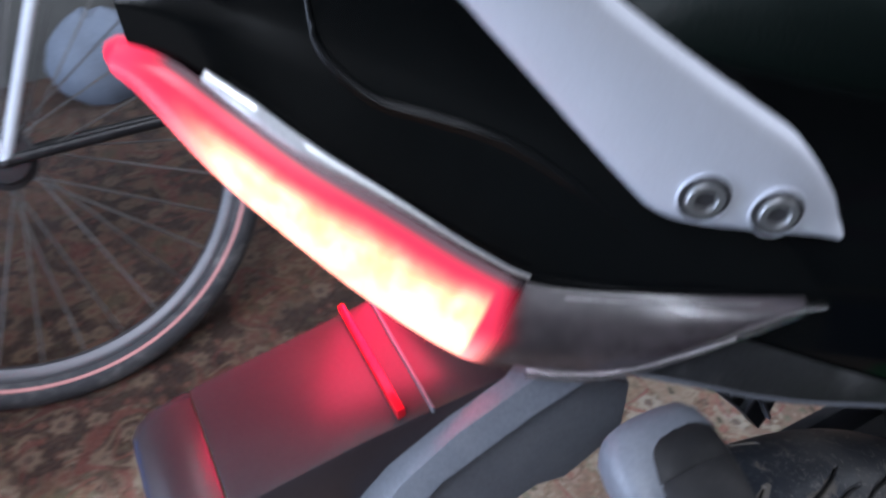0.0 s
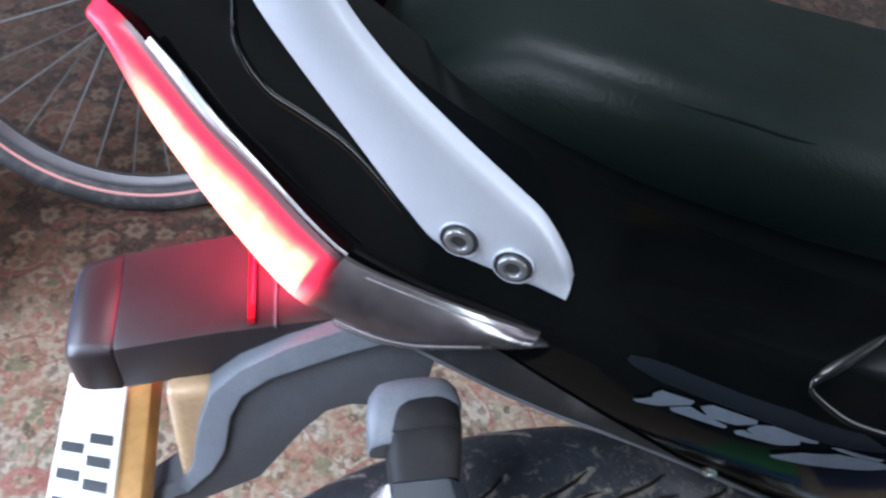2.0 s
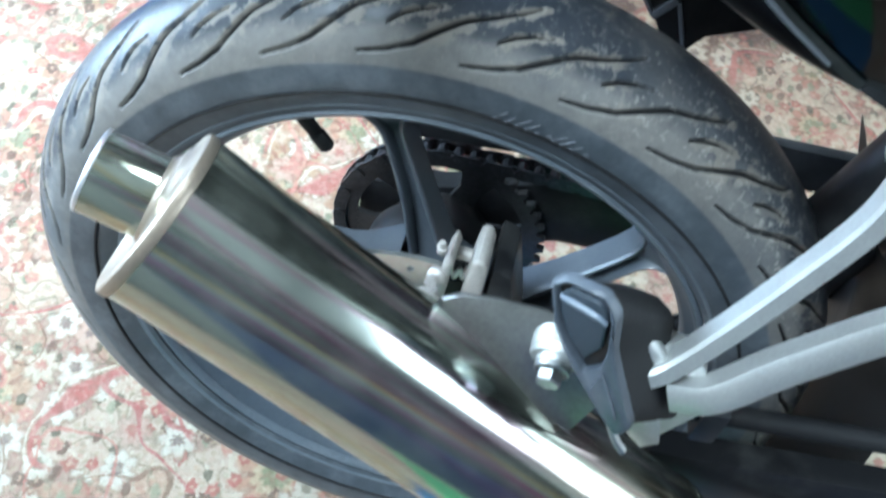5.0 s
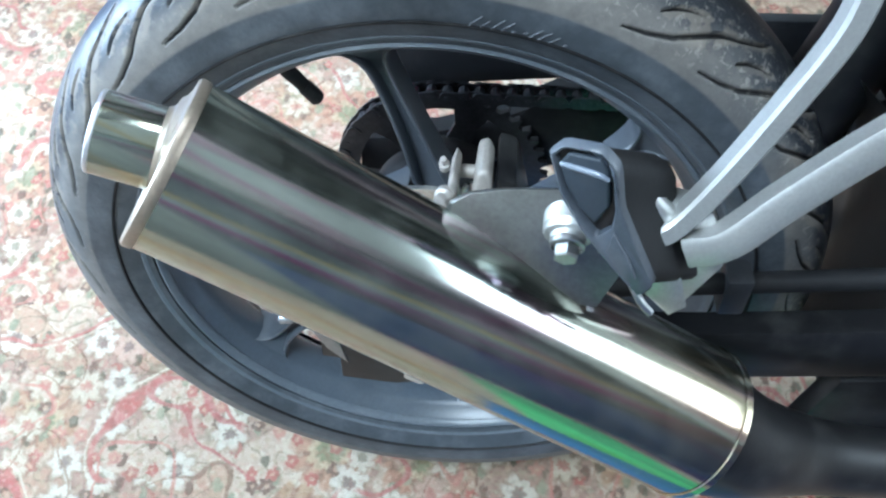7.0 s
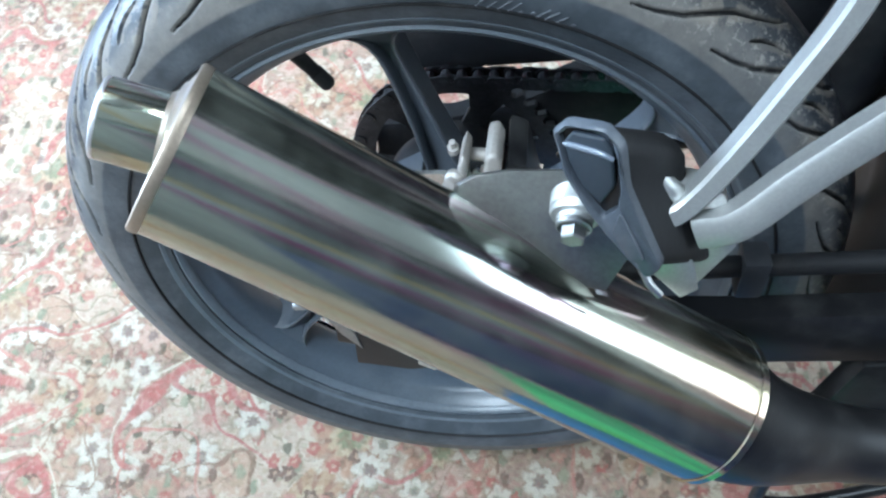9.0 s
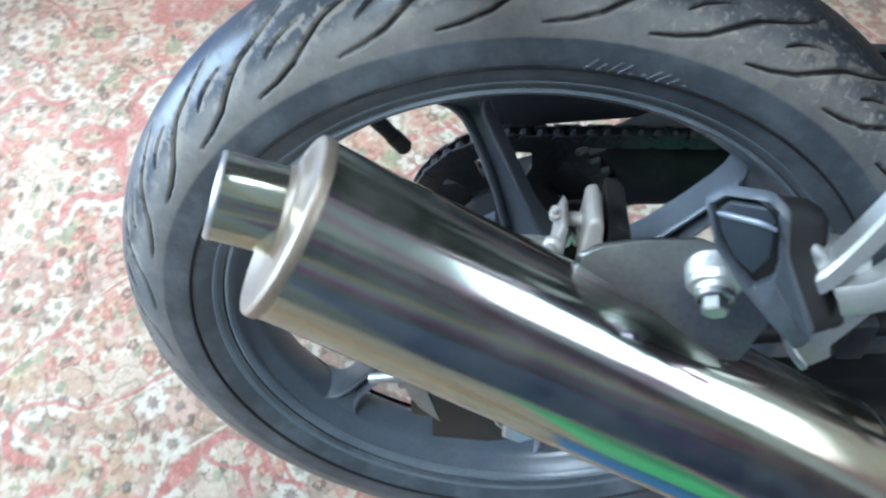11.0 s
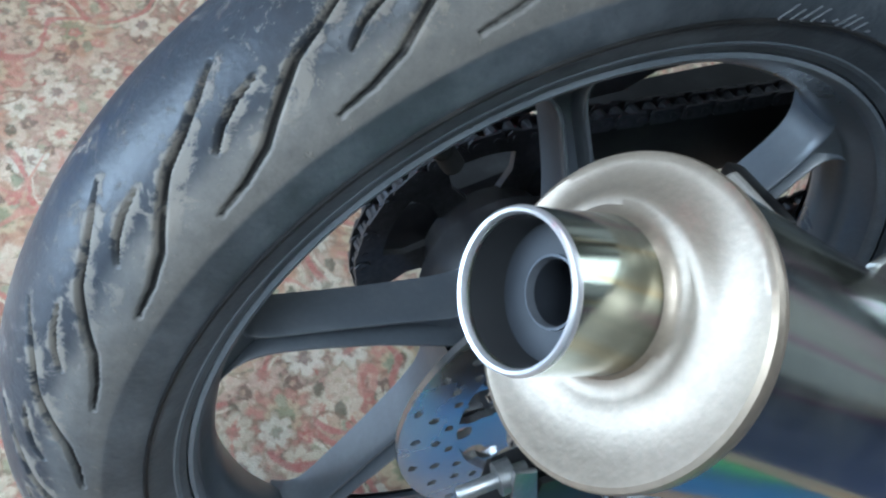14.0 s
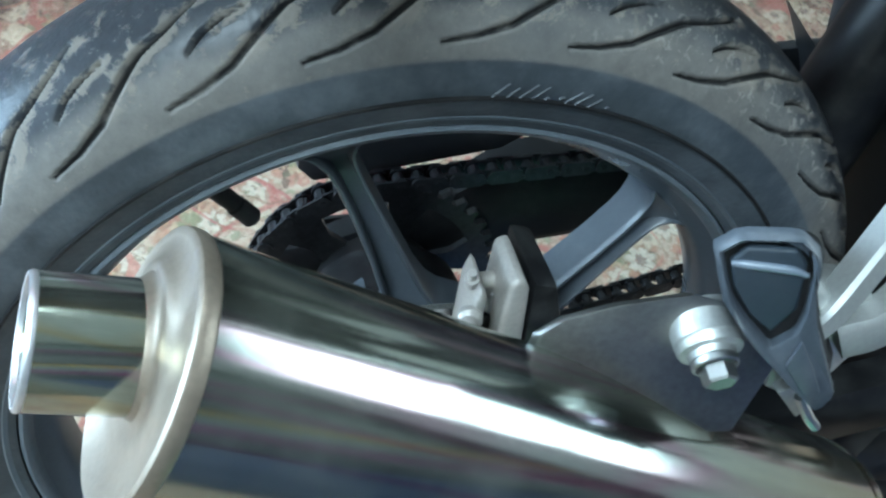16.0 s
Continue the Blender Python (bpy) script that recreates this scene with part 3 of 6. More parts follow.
def bevel(bm, width, segments=2, deg=30):
    edges = [e for e in bm.edges if len(e.link_faces) == 2 and e.calc_face_angle(0) > radians(deg)]
    bmesh.ops.bevel(bm, geom=edges, offset=width, segments=segments, profile=0.6, affect="EDGES", clamp_overlap=True)
    return bm


def slab(outline, depth, edge=0.002, bm=None, seg=2):
    """A plate: an outline of points, thickened along depth, with rounded edges."""
    bm = bm or bmesh.new()
    d = Vector(depth)
    lo = [bm.verts.new(Vector(p)) for p in outline]
    hi = [bm.verts.new(Vector(p) + d) for p in outline]
    bm.faces.new(lo)
    bm.faces.new(hi[::-1])
    for k in range(len(lo)):
        bm.faces.new((lo[k], hi[k], hi[(k + 1) % len(lo)], lo[(k + 1) % len(lo)]))
    bmesh.ops.recalc_face_normals(bm, faces=bm.faces)
    if edge:
        bevel(bm, edge, seg)
    return bm


def block(lo, hi, edge=0.003, seg=2):
    (a, b, c), (d, e, f) = lo, hi
    return slab([(a, b, c), (d, b, c), (d, e, c), (a, e, c)], (0, 0, f - c), edge, seg=seg)


def hex_bolt(centre, axis, r, h, bm=None):
    bm = lathe(centre, axis, [(0, 0), (0, r * 1.35), (h * 0.25, r * 1.35), (h * 0.3, r * 1.2)], 24, bm=bm)
    a = Vector(axis).normalized()
    return lathe(Vector(centre) + a * h * 0.3, axis, [(0, r), (h * 0.6, r), (h * 0.7, r * 0.85), (h * 0.7, 0)], 6, bm=bm)


def capped(rows):
    bm = grid_mesh(rows, close_v=True)
    for r in (rows[0], rows[-1]):
        bm.faces.new([bm.verts.new(p) for p in r])
    return bm


def empty(name, m, label, category):
    ob = new(name)
    ob.matrix_world = m
    return tagged(ob, label, category)


def structure(name, bm, material, label=""):
    ob = part(name, bm, material, None, label)
    return tagged(ob, kind="structure")

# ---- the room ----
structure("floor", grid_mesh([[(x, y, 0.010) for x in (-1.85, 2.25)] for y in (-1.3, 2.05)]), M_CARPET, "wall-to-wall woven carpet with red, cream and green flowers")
T = 0.15


def joined(blocks):
    """Several plain blocks in one mesh."""
    bm = bmesh.new()
    for p, q in blocks:
        one = block(p, q, edge=0)
        me = bpy.data.meshes.new("t")
        one.to_mesh(me)
        one.free()
        bm.from_mesh(me)
        bpy.data.meshes.remove(me)
    return bm


structure("ceiling", joined([((-1.85, -1.3, 2.4), (-1.26, 2.05, 2.55)), ((-0.64, -1.3, 2.4), (2.25, 0.42, 2.55)), ((-1.26, -1.3, 2.4), (-0.64, -1.13, 2.55)), ((-1.26, -0.19, 2.4), (-0.64, 2.05, 2.55)),
                             ((-0.64, 1.28, 2.4), (2.25, 2.05, 2.55)), ((-0.64, 0.42, 2.4), (-0.33, 1.28, 2.55)), ((0.63, 0.42, 2.4), (2.25, 1.28, 2.55))]), M_CEIL)


def wall_with_window(name, axis, at, lo, hi, sill, head, ends=(-1.15, 1.6), paint=M_WALL):
    """A wall across x or y with one opening through it."""
    blocks = []
    for a0, a1, z0, z1 in ((ends[0], lo, 0, 2.4), (hi, ends[1], 0, 2.4), (lo, hi, 0, sill), (lo, hi, head, 2.4)):
        b0, b1 = (at, at + T) if at > 0 else (at - T, at)
        blocks.append(((b0, a0, z0), (b1, a1, z1)) if axis == "x" else ((a0, b0, z0), (a1, b1, z1)))
    bm = joined(blocks)
    return structure(name, bm, paint)


wall_with_window("wall_west", "x", -1.70, -0.08, 0.88, 0.16, 1.48, (-1.15, 1.9))
wall_with_window("wall_east", "x", 2.10, -0.66, 0.36, 0.84, 2.06, (-1.15, 1.9))


def window_frame(name, x, y0, y1, z0, z1, inner):
    """A wooden frame with bars in a wall's opening, added unseen to stripe the muffler's reflection."""
    w, d = 0.045, 0.04 * inner
    bars = [((x, y0, z0), (x + d, y1, z0 + w)), ((x, y0, z1 - w), (x + d, y1, z1)), ((x, y0, z0 + w), (x + d, y0 + w, z1 - w)), ((x, y1 - w, z0 + w), (x + d, y1, z1 - w))]
    for k in (1, 2, 3):
        z = z0 + (z1 - z0) * k / 4
        bars.append(((x, y0 + w, z - 0.025), (x + d, y1 - w, z + 0.025)))
    top = structure(name, joined([bars[0]]), M_WINDOWWOOD, "dark wooden window frame, unseen, added to stripe the reflections")
    for p, q in bars[1:]:
        part("added_bar", block(p, q, 0.003), M_WINDOWWOOD, top)


window_frame("window_1", 2.02, -0.66, 0.36, 0.84, 2.06, -1)
window_frame("window_2", -1.62, -0.08, 0.88, 0.16, 1.48, 1)
structure("wall_north", block((-1.85, 1.9, 0), (2.25, 1.9 + T, 2.4), 0), M_DARKWALL)
# unseen; set close and dark to narrow the muffler's reflection of the floor
structure("wall_south", block((-1.85, -1.15 - T, 0), (2.25, -1.15, 2.4), 0), M_DARKWALL)
# unseen striped panel, added for the coloured bands reflected in the muffler
hanging = empty("reflection_panel", pose(0, 0, 0), "unseen striped dark panel on the wall, added for the muffler's reflections", "wall hanging")
for z0, z1, cloth_ in ((0.012, 0.62, M_NAVY), (0.62, 0.78, M_BLACK), (0.78, 0.90, M_PLUM), (0.90, 1.02, M_GREYBAND), (1.02, 1.10, M_OCHRE), (1.10, 1.62, M_BLACK), (1.62, 1.78, M_PLUM), (1.78, 2.20, M_GREYBAND)):
    part("reflection_band", block((-0.1, -1.149, z0), (2.05, -1.13, z1), 0.002), cloth_, hanging)
# unseen navy sheet, added to darken reflections low on the muffler
cloth = part("reflection_sheet", block((0.46, -1.10, 0.010), (1.7, -0.34, 0.017), 0.002), M_NAVY, None)
tagged(cloth, "unseen navy blue sheet on the carpet, added for dark reflections", "cloth")
# unseen; set where its green and blue reflections in the steel put it
mat = part("floor_mat", block((0.06, -1.05, 0.010), (0.38, -0.44, 0.017), 0.002), M_GREEN, None)
tagged(mat, "small green fabric mat with a pale blue edge on the carpet", "mat")
part("border_strip", block((0.0, -0.438, 0.010), (0.38, -0.20, 0.017), 0.002), M_PALEBLUE, mat, "pale blue woven border")

# ---- the motorcycle: built upright, then leant on its stand ----
LEAN_SIDE = -14.0
bike = empty("motorcycle", pose(0, 0, 0, LEAN_SIDE, 0, 0), "black motorcycle with a lit tail light leaning on the carpet", "motorcycle")
AX = Vector((0, -0.014, 0.305))      # wheel centre
Y = Vector((0, 1, 0))


def around(r, deg, y):
    a = radians(deg)
    return Vector((r * math.cos(a), y, AX.z + r * math.sin(a)))


# -- rear wheel: rim, spokes, hub
HW = 0.034
RIM = [(-HW, 0.2285), (-HW - 0.002, 0.2268), (-HW - 0.0025, 0.2240), (-HW - 0.001, 0.2222), (-HW + 0.010, 0.2200), (-HW + 0.011, 0.2185), (-HW + 0.002, 0.2168), (-HW + 0.0010, 0.2150), (-HW + 0.0030, 0.2125), (-HW + 0.011, 0.2095), (-HW + 0.016, 0.2035), (-HW + 0.022, 0.2000), (0, 0.1990),
       (HW - 0.022, 0.2000), (HW - 0.016, 0.2035), (HW - 0.011, 0.2095), (HW - 0.009, 0.2165), (HW - 0.004, 0.2195), (HW + 0.001, 0.2235), (HW, 0.2285), (HW - 0.004, 0.2285), (HW - 0.012, 0.219),
       (0, 0.213), (-HW + 0.012, 0.219), (-HW + 0.004, 0.2285), (-HW, 0.2285)]
bm = lathe(AX, Y, RIM, 144)
wheel = part("rear_wheel", bm, M_RIM, bike, "black six-spoke cast alloy wheel")


def spoke(angle):
    """A tapering U-section spoke with raised edges, flaring into the rim."""
    a = radians(angle)
    rad, tan = Vector((math.cos(a), 0, math.sin(a))), Vector((-math.sin(a), 0, math.cos(a)))
    rows = []
    for r, w, d, c in ((0.040, 0.036, 0.024, 0.002), (0.052, 0.0255, 0.021, 0.003), (0.062, 0.0180, 0.019, 0.006), (0.072, 0.0140, 0.0175, 0.011), (0.088, 0.0118, 0.0165, 0.014), (0.12, 0.0094, 0.0148, 0.014), (0.150, 0.0080, 0.0142, 0.013), (0.172, 0.0075, 0.0142, 0.012),
                       (0.183, 0.0080, 0.0145, 0.010), (0.190, 0.0098, 0.015, 0.006), (0.195, 0.0125, 0.016, 0.003), (0.1985, 0.0165, 0.017, 0.002), (0.2015, 0.0220, 0.018, 0.001)):
        e = d + 0.003
        d -= 0.003
        c = min(c, d * 1.6)
        sec = ((-w, -d * 0.55), (-w, -d + 0.0012), (-w + 0.0007, -d), (-w + 0.0020, -d), (-w + 0.0028, -d + 0.001), (-w + 0.0036, -d + c), (w - 0.0036, -d + c), (w - 0.0028, -d + 0.001), (w - 0.0020, -d), (w - 0.0007, -d), (w, -d + 0.0012), (w, -d * 0.55), (w, e * 0.9), (w - 0.003, e), (-w + 0.003, e), (-w, e * 0.9))
        rows.append([AX + rad * r + tan * (s - 0.175 * (0.2 - r) + max(0.0, 0.8 * (min(w, 0.0118) - 0.0072)) * min(1.0, (0.2 - r) / 0.03)) + Y * t for s, t in sec])
    return grid_mesh(rows, close_v=True)


for k in range(6):
    bm = spoke(42.5 + 60 * k)
    smooth_by_angle(bm)
    part("spoke", bm, M_WHEEL, wheel)
part("hub", lathe(AX, Y, [(-0.052, 0.0), (-0.052, 0.030), (-0.046, 0.034), (-0.038, 0.046), (-0.024, 0.052), (0.004, 0.050), (0.012, 0.046), (0.012, 0.0)], 64), M_WHEEL, wheel)
# far half of the hub, its shade put into the colour as black
part("sprocket_carrier", lathe(AX, Y, [(0.006, 0.044), (0.012, 0.052), (0.030, 0.056), (0.05, 0.058), (0.066, 0.056), (0.07, 0.04), (0.07, 0)], 64), M_FRAME, wheel, "sprocket carrier, black to stand for shade on the hub's far side")

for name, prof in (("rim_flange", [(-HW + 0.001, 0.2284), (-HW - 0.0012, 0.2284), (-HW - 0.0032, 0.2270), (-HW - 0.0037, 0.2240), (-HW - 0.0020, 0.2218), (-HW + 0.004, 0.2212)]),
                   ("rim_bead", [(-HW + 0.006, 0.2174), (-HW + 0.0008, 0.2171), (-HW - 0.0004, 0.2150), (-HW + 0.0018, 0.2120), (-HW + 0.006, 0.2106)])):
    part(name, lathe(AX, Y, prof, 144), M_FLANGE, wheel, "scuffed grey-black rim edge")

# -- tyre with its tread cut in
TR0, TH, TW = 0.249, 0.053, 0.046
GROOVES = [[(0.4, 72.5), (-2.9, 70.0), (-6.0, 64.4), (-8.9, 53.2), (-11.4, 43.2), (-14.0, 37.0), (-16.5, 29.0), (-18.5, 20.0)],
           [(-3.0, 53.0), (-4.6, 46.0), (-6.4, 41.5), (-8.6, 38.5)]]


def groove_depth(u, phi, width):
    """How deep the tread is cut at u degrees ahead of a groove's end and phi degrees off the crown."""
    best = 9.0
    for line in GROOVES:
        n0, thin = 0, 1.0 if len(line) > 5 else 0.72
        for (u0, p0), (u1, p1) in zip(line, line[1:]):
            ax, ay, bx, by = u0 * 5.0, p0, u1 * 5.0, p1
            px, py = u * 5.0, phi
            t = max(0.0, min(1.0, ((px - ax) * (bx - ax) + (py - ay) * (by - ay)) / ((bx - ax) ** 2 + (by - ay) ** 2)))
            s = (n0 + t) / (len(line) - 1)
            slim = thin * (0.42 + 0.75 * math.sin(math.pi * (0.04 + 0.94 * s)) ** 0.8)
            best = min(best, math.hypot(px - ax - t * (bx - ax), py - ay - t * (by - ay)) / slim)
            n0 += 1
    k = max(0.0, min(1.0, (width - best) / (width * 0.75)))
    return k * k * (3 - 2 * k)


def tyre_mesh():
    seg, per = 30 * 80, 80
    side = [(-0.034, 0.2180), (-0.0385, 0.2265), (-0.0425, 0.2330), (-0.0448, 0.2400), (-0.0456, 0.2470), (-0.0452, 0.2535)]
    phis = [-82 + 164 * j / 150 for j in range(151)]
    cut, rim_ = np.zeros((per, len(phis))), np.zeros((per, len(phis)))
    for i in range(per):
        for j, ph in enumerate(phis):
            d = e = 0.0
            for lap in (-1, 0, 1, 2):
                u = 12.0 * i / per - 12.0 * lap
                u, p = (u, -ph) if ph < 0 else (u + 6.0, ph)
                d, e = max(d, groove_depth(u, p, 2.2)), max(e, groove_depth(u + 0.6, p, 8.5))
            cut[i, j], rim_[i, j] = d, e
    verts, faces, depth, beside = [], [], [], []
    ncol = len(phis) + 2 * len(side)
    for i in range(seg):
        a = radians(138.0 + 12.0 * i / per)
        ca, sa = math.cos(a), math.sin(a)
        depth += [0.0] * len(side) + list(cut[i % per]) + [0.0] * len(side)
        beside += [0.0] * len(side) + list(rim_[i % per]) + [0.0] * len(side)
        for y, r in side:
            verts.append((r * ca, AX.y + y, AX.z + r * sa))
        for j, ph in enumerate(phis):
            p = radians(ph)
            h = 1.0 - 0.11 * cut[i % per, j]
            r, y = TR0 + (TH * math.cos(p) - 0.006 * math.cos(p) ** 2.5) * h, TW * math.sin(p) * (1 - 0.07 * cut[i % per, j])
            verts.append((r * ca, AX.y + y, AX.z + r * sa))
        for y, r in reversed(side):
            verts.append((r * ca, AX.y - y, AX.z + r * sa))
    for i in range(seg):
        for j in range(ncol - 1):
            b, c = i * ncol, ((i + 1) % seg) * ncol
            faces.append((b + j, b + j + 1, c + j + 1, c + j))
    me = bpy.data.meshes.new("tyre")
    me.from_pydata(verts, [], faces)
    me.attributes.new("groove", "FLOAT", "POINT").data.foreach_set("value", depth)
    me.attributes.new("beside_groove", "FLOAT", "POINT").data.foreach_set("value", beside)
    me.materials.append(M_TYRE)
    me.shade_smooth()
    return me


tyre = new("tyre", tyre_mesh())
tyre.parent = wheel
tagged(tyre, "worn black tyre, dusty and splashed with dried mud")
# a dried clod stuck on the tread
up, fwd = around(1.0, 104.5, 0) - AX, around(1.0, 14.5, 0) - AX
foot = around(0.2945, 104.5, 0.0)
part("mud_clod", slab([foot - fwd * 0.011, foot - fwd * 0.006 + up * 0.0035, foot + fwd * 0.003 + up * 0.0085, foot + fwd * 0.0055 + up * 0.0070, foot + fwd * 0.006], (0, 0.009, 0), 0.0012), M_CLOD, wheel, "dried brown clod on the tread")
# a moulded line and raised letters on the sidewall
bm = lathe(AX, Y, [(-0.0440, 0.2372), (-0.0460, 0.2378), (-0.0460, 0.2390), (-0.0440, 0.2396)], 144)
part("sidewall_line", bm, M_RUBBER, wheel)
for a, r, w, h in ((93.2, 0.2420, 0.0005, 0.0042), (91.8, 0.2412, 0.0004, 0.0030), (90.2, 0.2420, 0.0005, 0.0044), (88.8, 0.2420, 0.0004, 0.0040), (87.8, 0.2402, 0.0009, 0.0006),
                   (86.2, 0.2412, 0.0009, 0.0008), (85.0, 0.2418, 0.0005, 0.0040), (83.8, 0.2418, 0.0005, 0.0040), (82.4, 0.2412, 0.0004, 0.0034), (80.6, 0.2410, 0.0010, 0.0006)):
    a -= 9.0
    rad = Vector((math.cos(radians(a)), 0, math.sin(radians(a))))
    tan = Vector((-rad.z, 0, rad.x))
    m = around(r, a, AX.y - 0.0448)
    q = [m + tan * u * w + rad * t * h - tan * t * h * 0.9 - Y * 0.12 * t * h for u, t in ((-1, -1), (1, -1), (1, 1), (-1, 1))]
    part("raised_mark", slab(q, (0, -0.0010, 0), 0.0002, seg=1), M_SIDE, wheel)
# valve
v0, v1 = around(0.207, 121, AX.y), around(0.160, 120, AX.y + 0.006)
part("valve_stem", lathe(v0, v1 - v0, [(0, 0.007), (0.012, 0.0055), (0.030, 0.0048), (0.031, 0.0056), (0.044, 0.0056), (0.046, 0.004), (0.046, 0)], 16), M_RUBBER, wheel)

# -- brake disc, drilled
DY = -0.060
ring_in, ring_out = 0.076, 0.1110


def drilled_ring(y0, y1, holes):
    """A flat ring with round holes right through it, cut from a fine polar grid."""
    bm = bmesh.new()
    nr, na = 34, 420
    keep = {}
    pts = {}

    def vert(i, j, y):
        key = (i, j % na, y)
        if key not in pts:
            pts[key] = bm.verts.new(around(ring_in + (ring_out - ring_in) * i / nr, 360.0 * j / na, y))
        return pts[key]
    for i in range(nr):
        r = ring_in + (ring_out - ring_in) * (i + 0.5) / nr
        for j in range(na):
            a = 360.0 * (j + 0.5) / na
            keep[i, j] = not any(math.hypot(r - hr, (((a - ha + 180) % 360) - 180) * math.pi / 180 * r) < hs for hr, ha, hs in holes)
    for (i, j), k in keep.items():
        if not k:
            continue
        bm.faces.new((vert(i, j, y0), vert(i + 1, j, y0), vert(i + 1, j + 1, y0), vert(i, j + 1, y0)))
        bm.faces.new((vert(i, j, y1), vert(i, j + 1, y1), vert(i + 1, j + 1, y1), vert(i + 1, j, y1)))
        for di, dj, e in ((1, 0, ((i + 1, j), (i + 1, j + 1))), (-1, 0, ((i, j + 1), (i, j))), (0, 1, ((i + 1, j + 1), (i, j + 1))), (0, -1, ((i, j), (i + 1, j)))):
            if not keep.get((i + di, (j + dj) % na), False):
                (a, b), (c, d) = e
                bm.faces.new((vert(a, b, y0), vert(c, d, y0), vert(c, d, y1), vert(a, b, y1)))
    return bm


holes = []
for k in range(24):
    holes.append((0.1045 if k % 2 else 0.1005, 15.0 * k + 4, 0.0028))
    holes.append((0.0925 if k % 2 else 0.0885, 15.0 * k + 9, 0.0028))
    holes.append((0.0815, 15.0 * k + 1, 0.0026))
part("brake_disc", drilled_ring(DY, DY + 0.004, holes), M_DISC, wheel, "drilled steel brake disc")
slots = []
for k in range(5):
    for d, r, s in ((0, 0.071, 0.0075), (9, 0.066, 0.0065), (24, 0.064, 0.0085), (36, 0.066, 0.009), (36, 0.056, 0.007), (50, 0.071, 0.006)):
        slots.append((r, 72 * k + d, s))
ring_in, ring_out = 0.040, 0.0790
part("disc_carrier", drilled_ring(DY + 0.0042, DY + 0.0092, slots), M_DISC, wheel)
for k in range(5):
    part("disc_bolt", hex_bolt(around(0.049, 72 * k + 20, DY + 0.0042), (0, -1, 0), 0.0055, 0.007), M_ZINC, wheel)

# -- sprocket and chain
SY, SR = 0.078, 0.0875
bm = bmesh.new()
nt = 43
outer = []
for k in range(nt):
    for f, r in ((0.0, 0.0835), (0.22, 0.0845), (0.40, 0.0905), (0.60, 0.0905), (0.78, 0.0845)):
        outer.append((360.0 * (k + f) / nt, r))
front = [bm.verts.new(around(r, a, SY - 0.003)) for a, r in outer]
back = [bm.verts.new(around(r, a, SY + 0.003)) for a, r in outer]
inner_f = [bm.verts.new(around(0.073, a, SY - 0.003)) for a, r in outer]
inner_b = [bm.verts.new(around(0.073, a, SY + 0.003)) for a, r in outer]
for k in range(len(outer)):
    j = (k + 1) % len(outer)
    bm.faces.new((front[k], front[j], inner_f[j], inner_f[k]))
    bm.faces.new((back[k], inner_b[k], inner_b[j], back[j]))
    bm.faces.new((front[k], back[k], back[j], front[j]))
    bm.faces.new((inner_f[k], inner_f[j], inner_b[j], inner_b[k]))
sprocket = part("sprocket", bm, M_CHAIN, wheel, "black oily rear sprocket")
for k in range(6):
    a = 60 * k + 12
    part("sprocket_arm", slab([around(r, a + d, SY - 0.0026) for r, d in ((0.040, -16), (0.058, -9), (0.075, -12), (0.075, 12), (0.058, 9), (0.040, 16))], (0, 0.0052, 0), 0), M_CHAIN, sprocket)
part("sprocket_hub", lathe(AX, Y, [(0.06, 0.045), (0.092, 0.043), (0.094, 0.03), (0.094, 0)], 40), M_FRAME, wheel)

PITCH = 0.0127
FS = Vector((0.545, SY, 0.372))      # front sprocket
path = []
top0, bot0 = around(SR, 97, SY), around(SR, 262, SY)
top1, bot1 = FS + Vector((-0.002, 0, 0.032)), FS + Vector((-0.002, 0, -0.032))
n = int((top1 - top0).length / PITCH)
for k in range(n):
    path.append(top1.lerp(top0, k / n))
na = int(radians(165) * SR / PITCH)
for k in range(na):
    path.append(around(SR, 97 + 165.0 * k / na, SY))
n = int((bot1 - bot0).length / PITCH)
for k in range(n + 1):
    path.append(bot0.lerp(bot1, k / n) - Vector((0, 0, 0.010 * math.sin(math.pi * k / n))))
bm = bmesh.new()
for p in path:
    lathe(p - Y * 0.0085, Y, [(0, 0), (0, 0.0024), (0.004, 0.0024), (0.004, 0.0043), (0.013, 0.0043), (0.013, 0.0024), (0.017, 0.0024), (0.017, 0)], 8, bm=bm)
chain = part("drive_chain", bm, M_CHAIN, bike, "black oily roller chain")


def link_mesh(half):
    bm = bmesh.new()
    for y in (-half, half):
        q = []
        for c, d0, d1 in ((0.5, -62, 62), (-0.5, 118, 242)):
            for s in range(5):
                a = radians(d0 + (d1 - d0) * s / 4)
                q.append((c * PITCH + 0.0062 * math.cos(a), y - 0.0008, 0.0062 * math.sin(a)))
        slab(q, (0, 0.0016, 0), 0, bm)
    me = bpy.data.meshes.new("chain_link")
    bmesh.ops.recalc_face_normals(bm, faces=bm.faces)
    bm.to_mesh(me)
    bm.free()
    me.materials.append(M_CHAIN)
    return me


LINKS = link_mesh(0.0052), link_mesh(0.0072)
for k, (p, q) in enumerate(zip(path, path[1:])):
    ob = new("chain_link", LINKS[k % 2])
    ob.parent = chain
    d = q - p
    ob.matrix_local = Matrix.Translation((p + q) / 2) @ Matrix.Rotation(-math.atan2(d.z, d.x), 4, "Y")
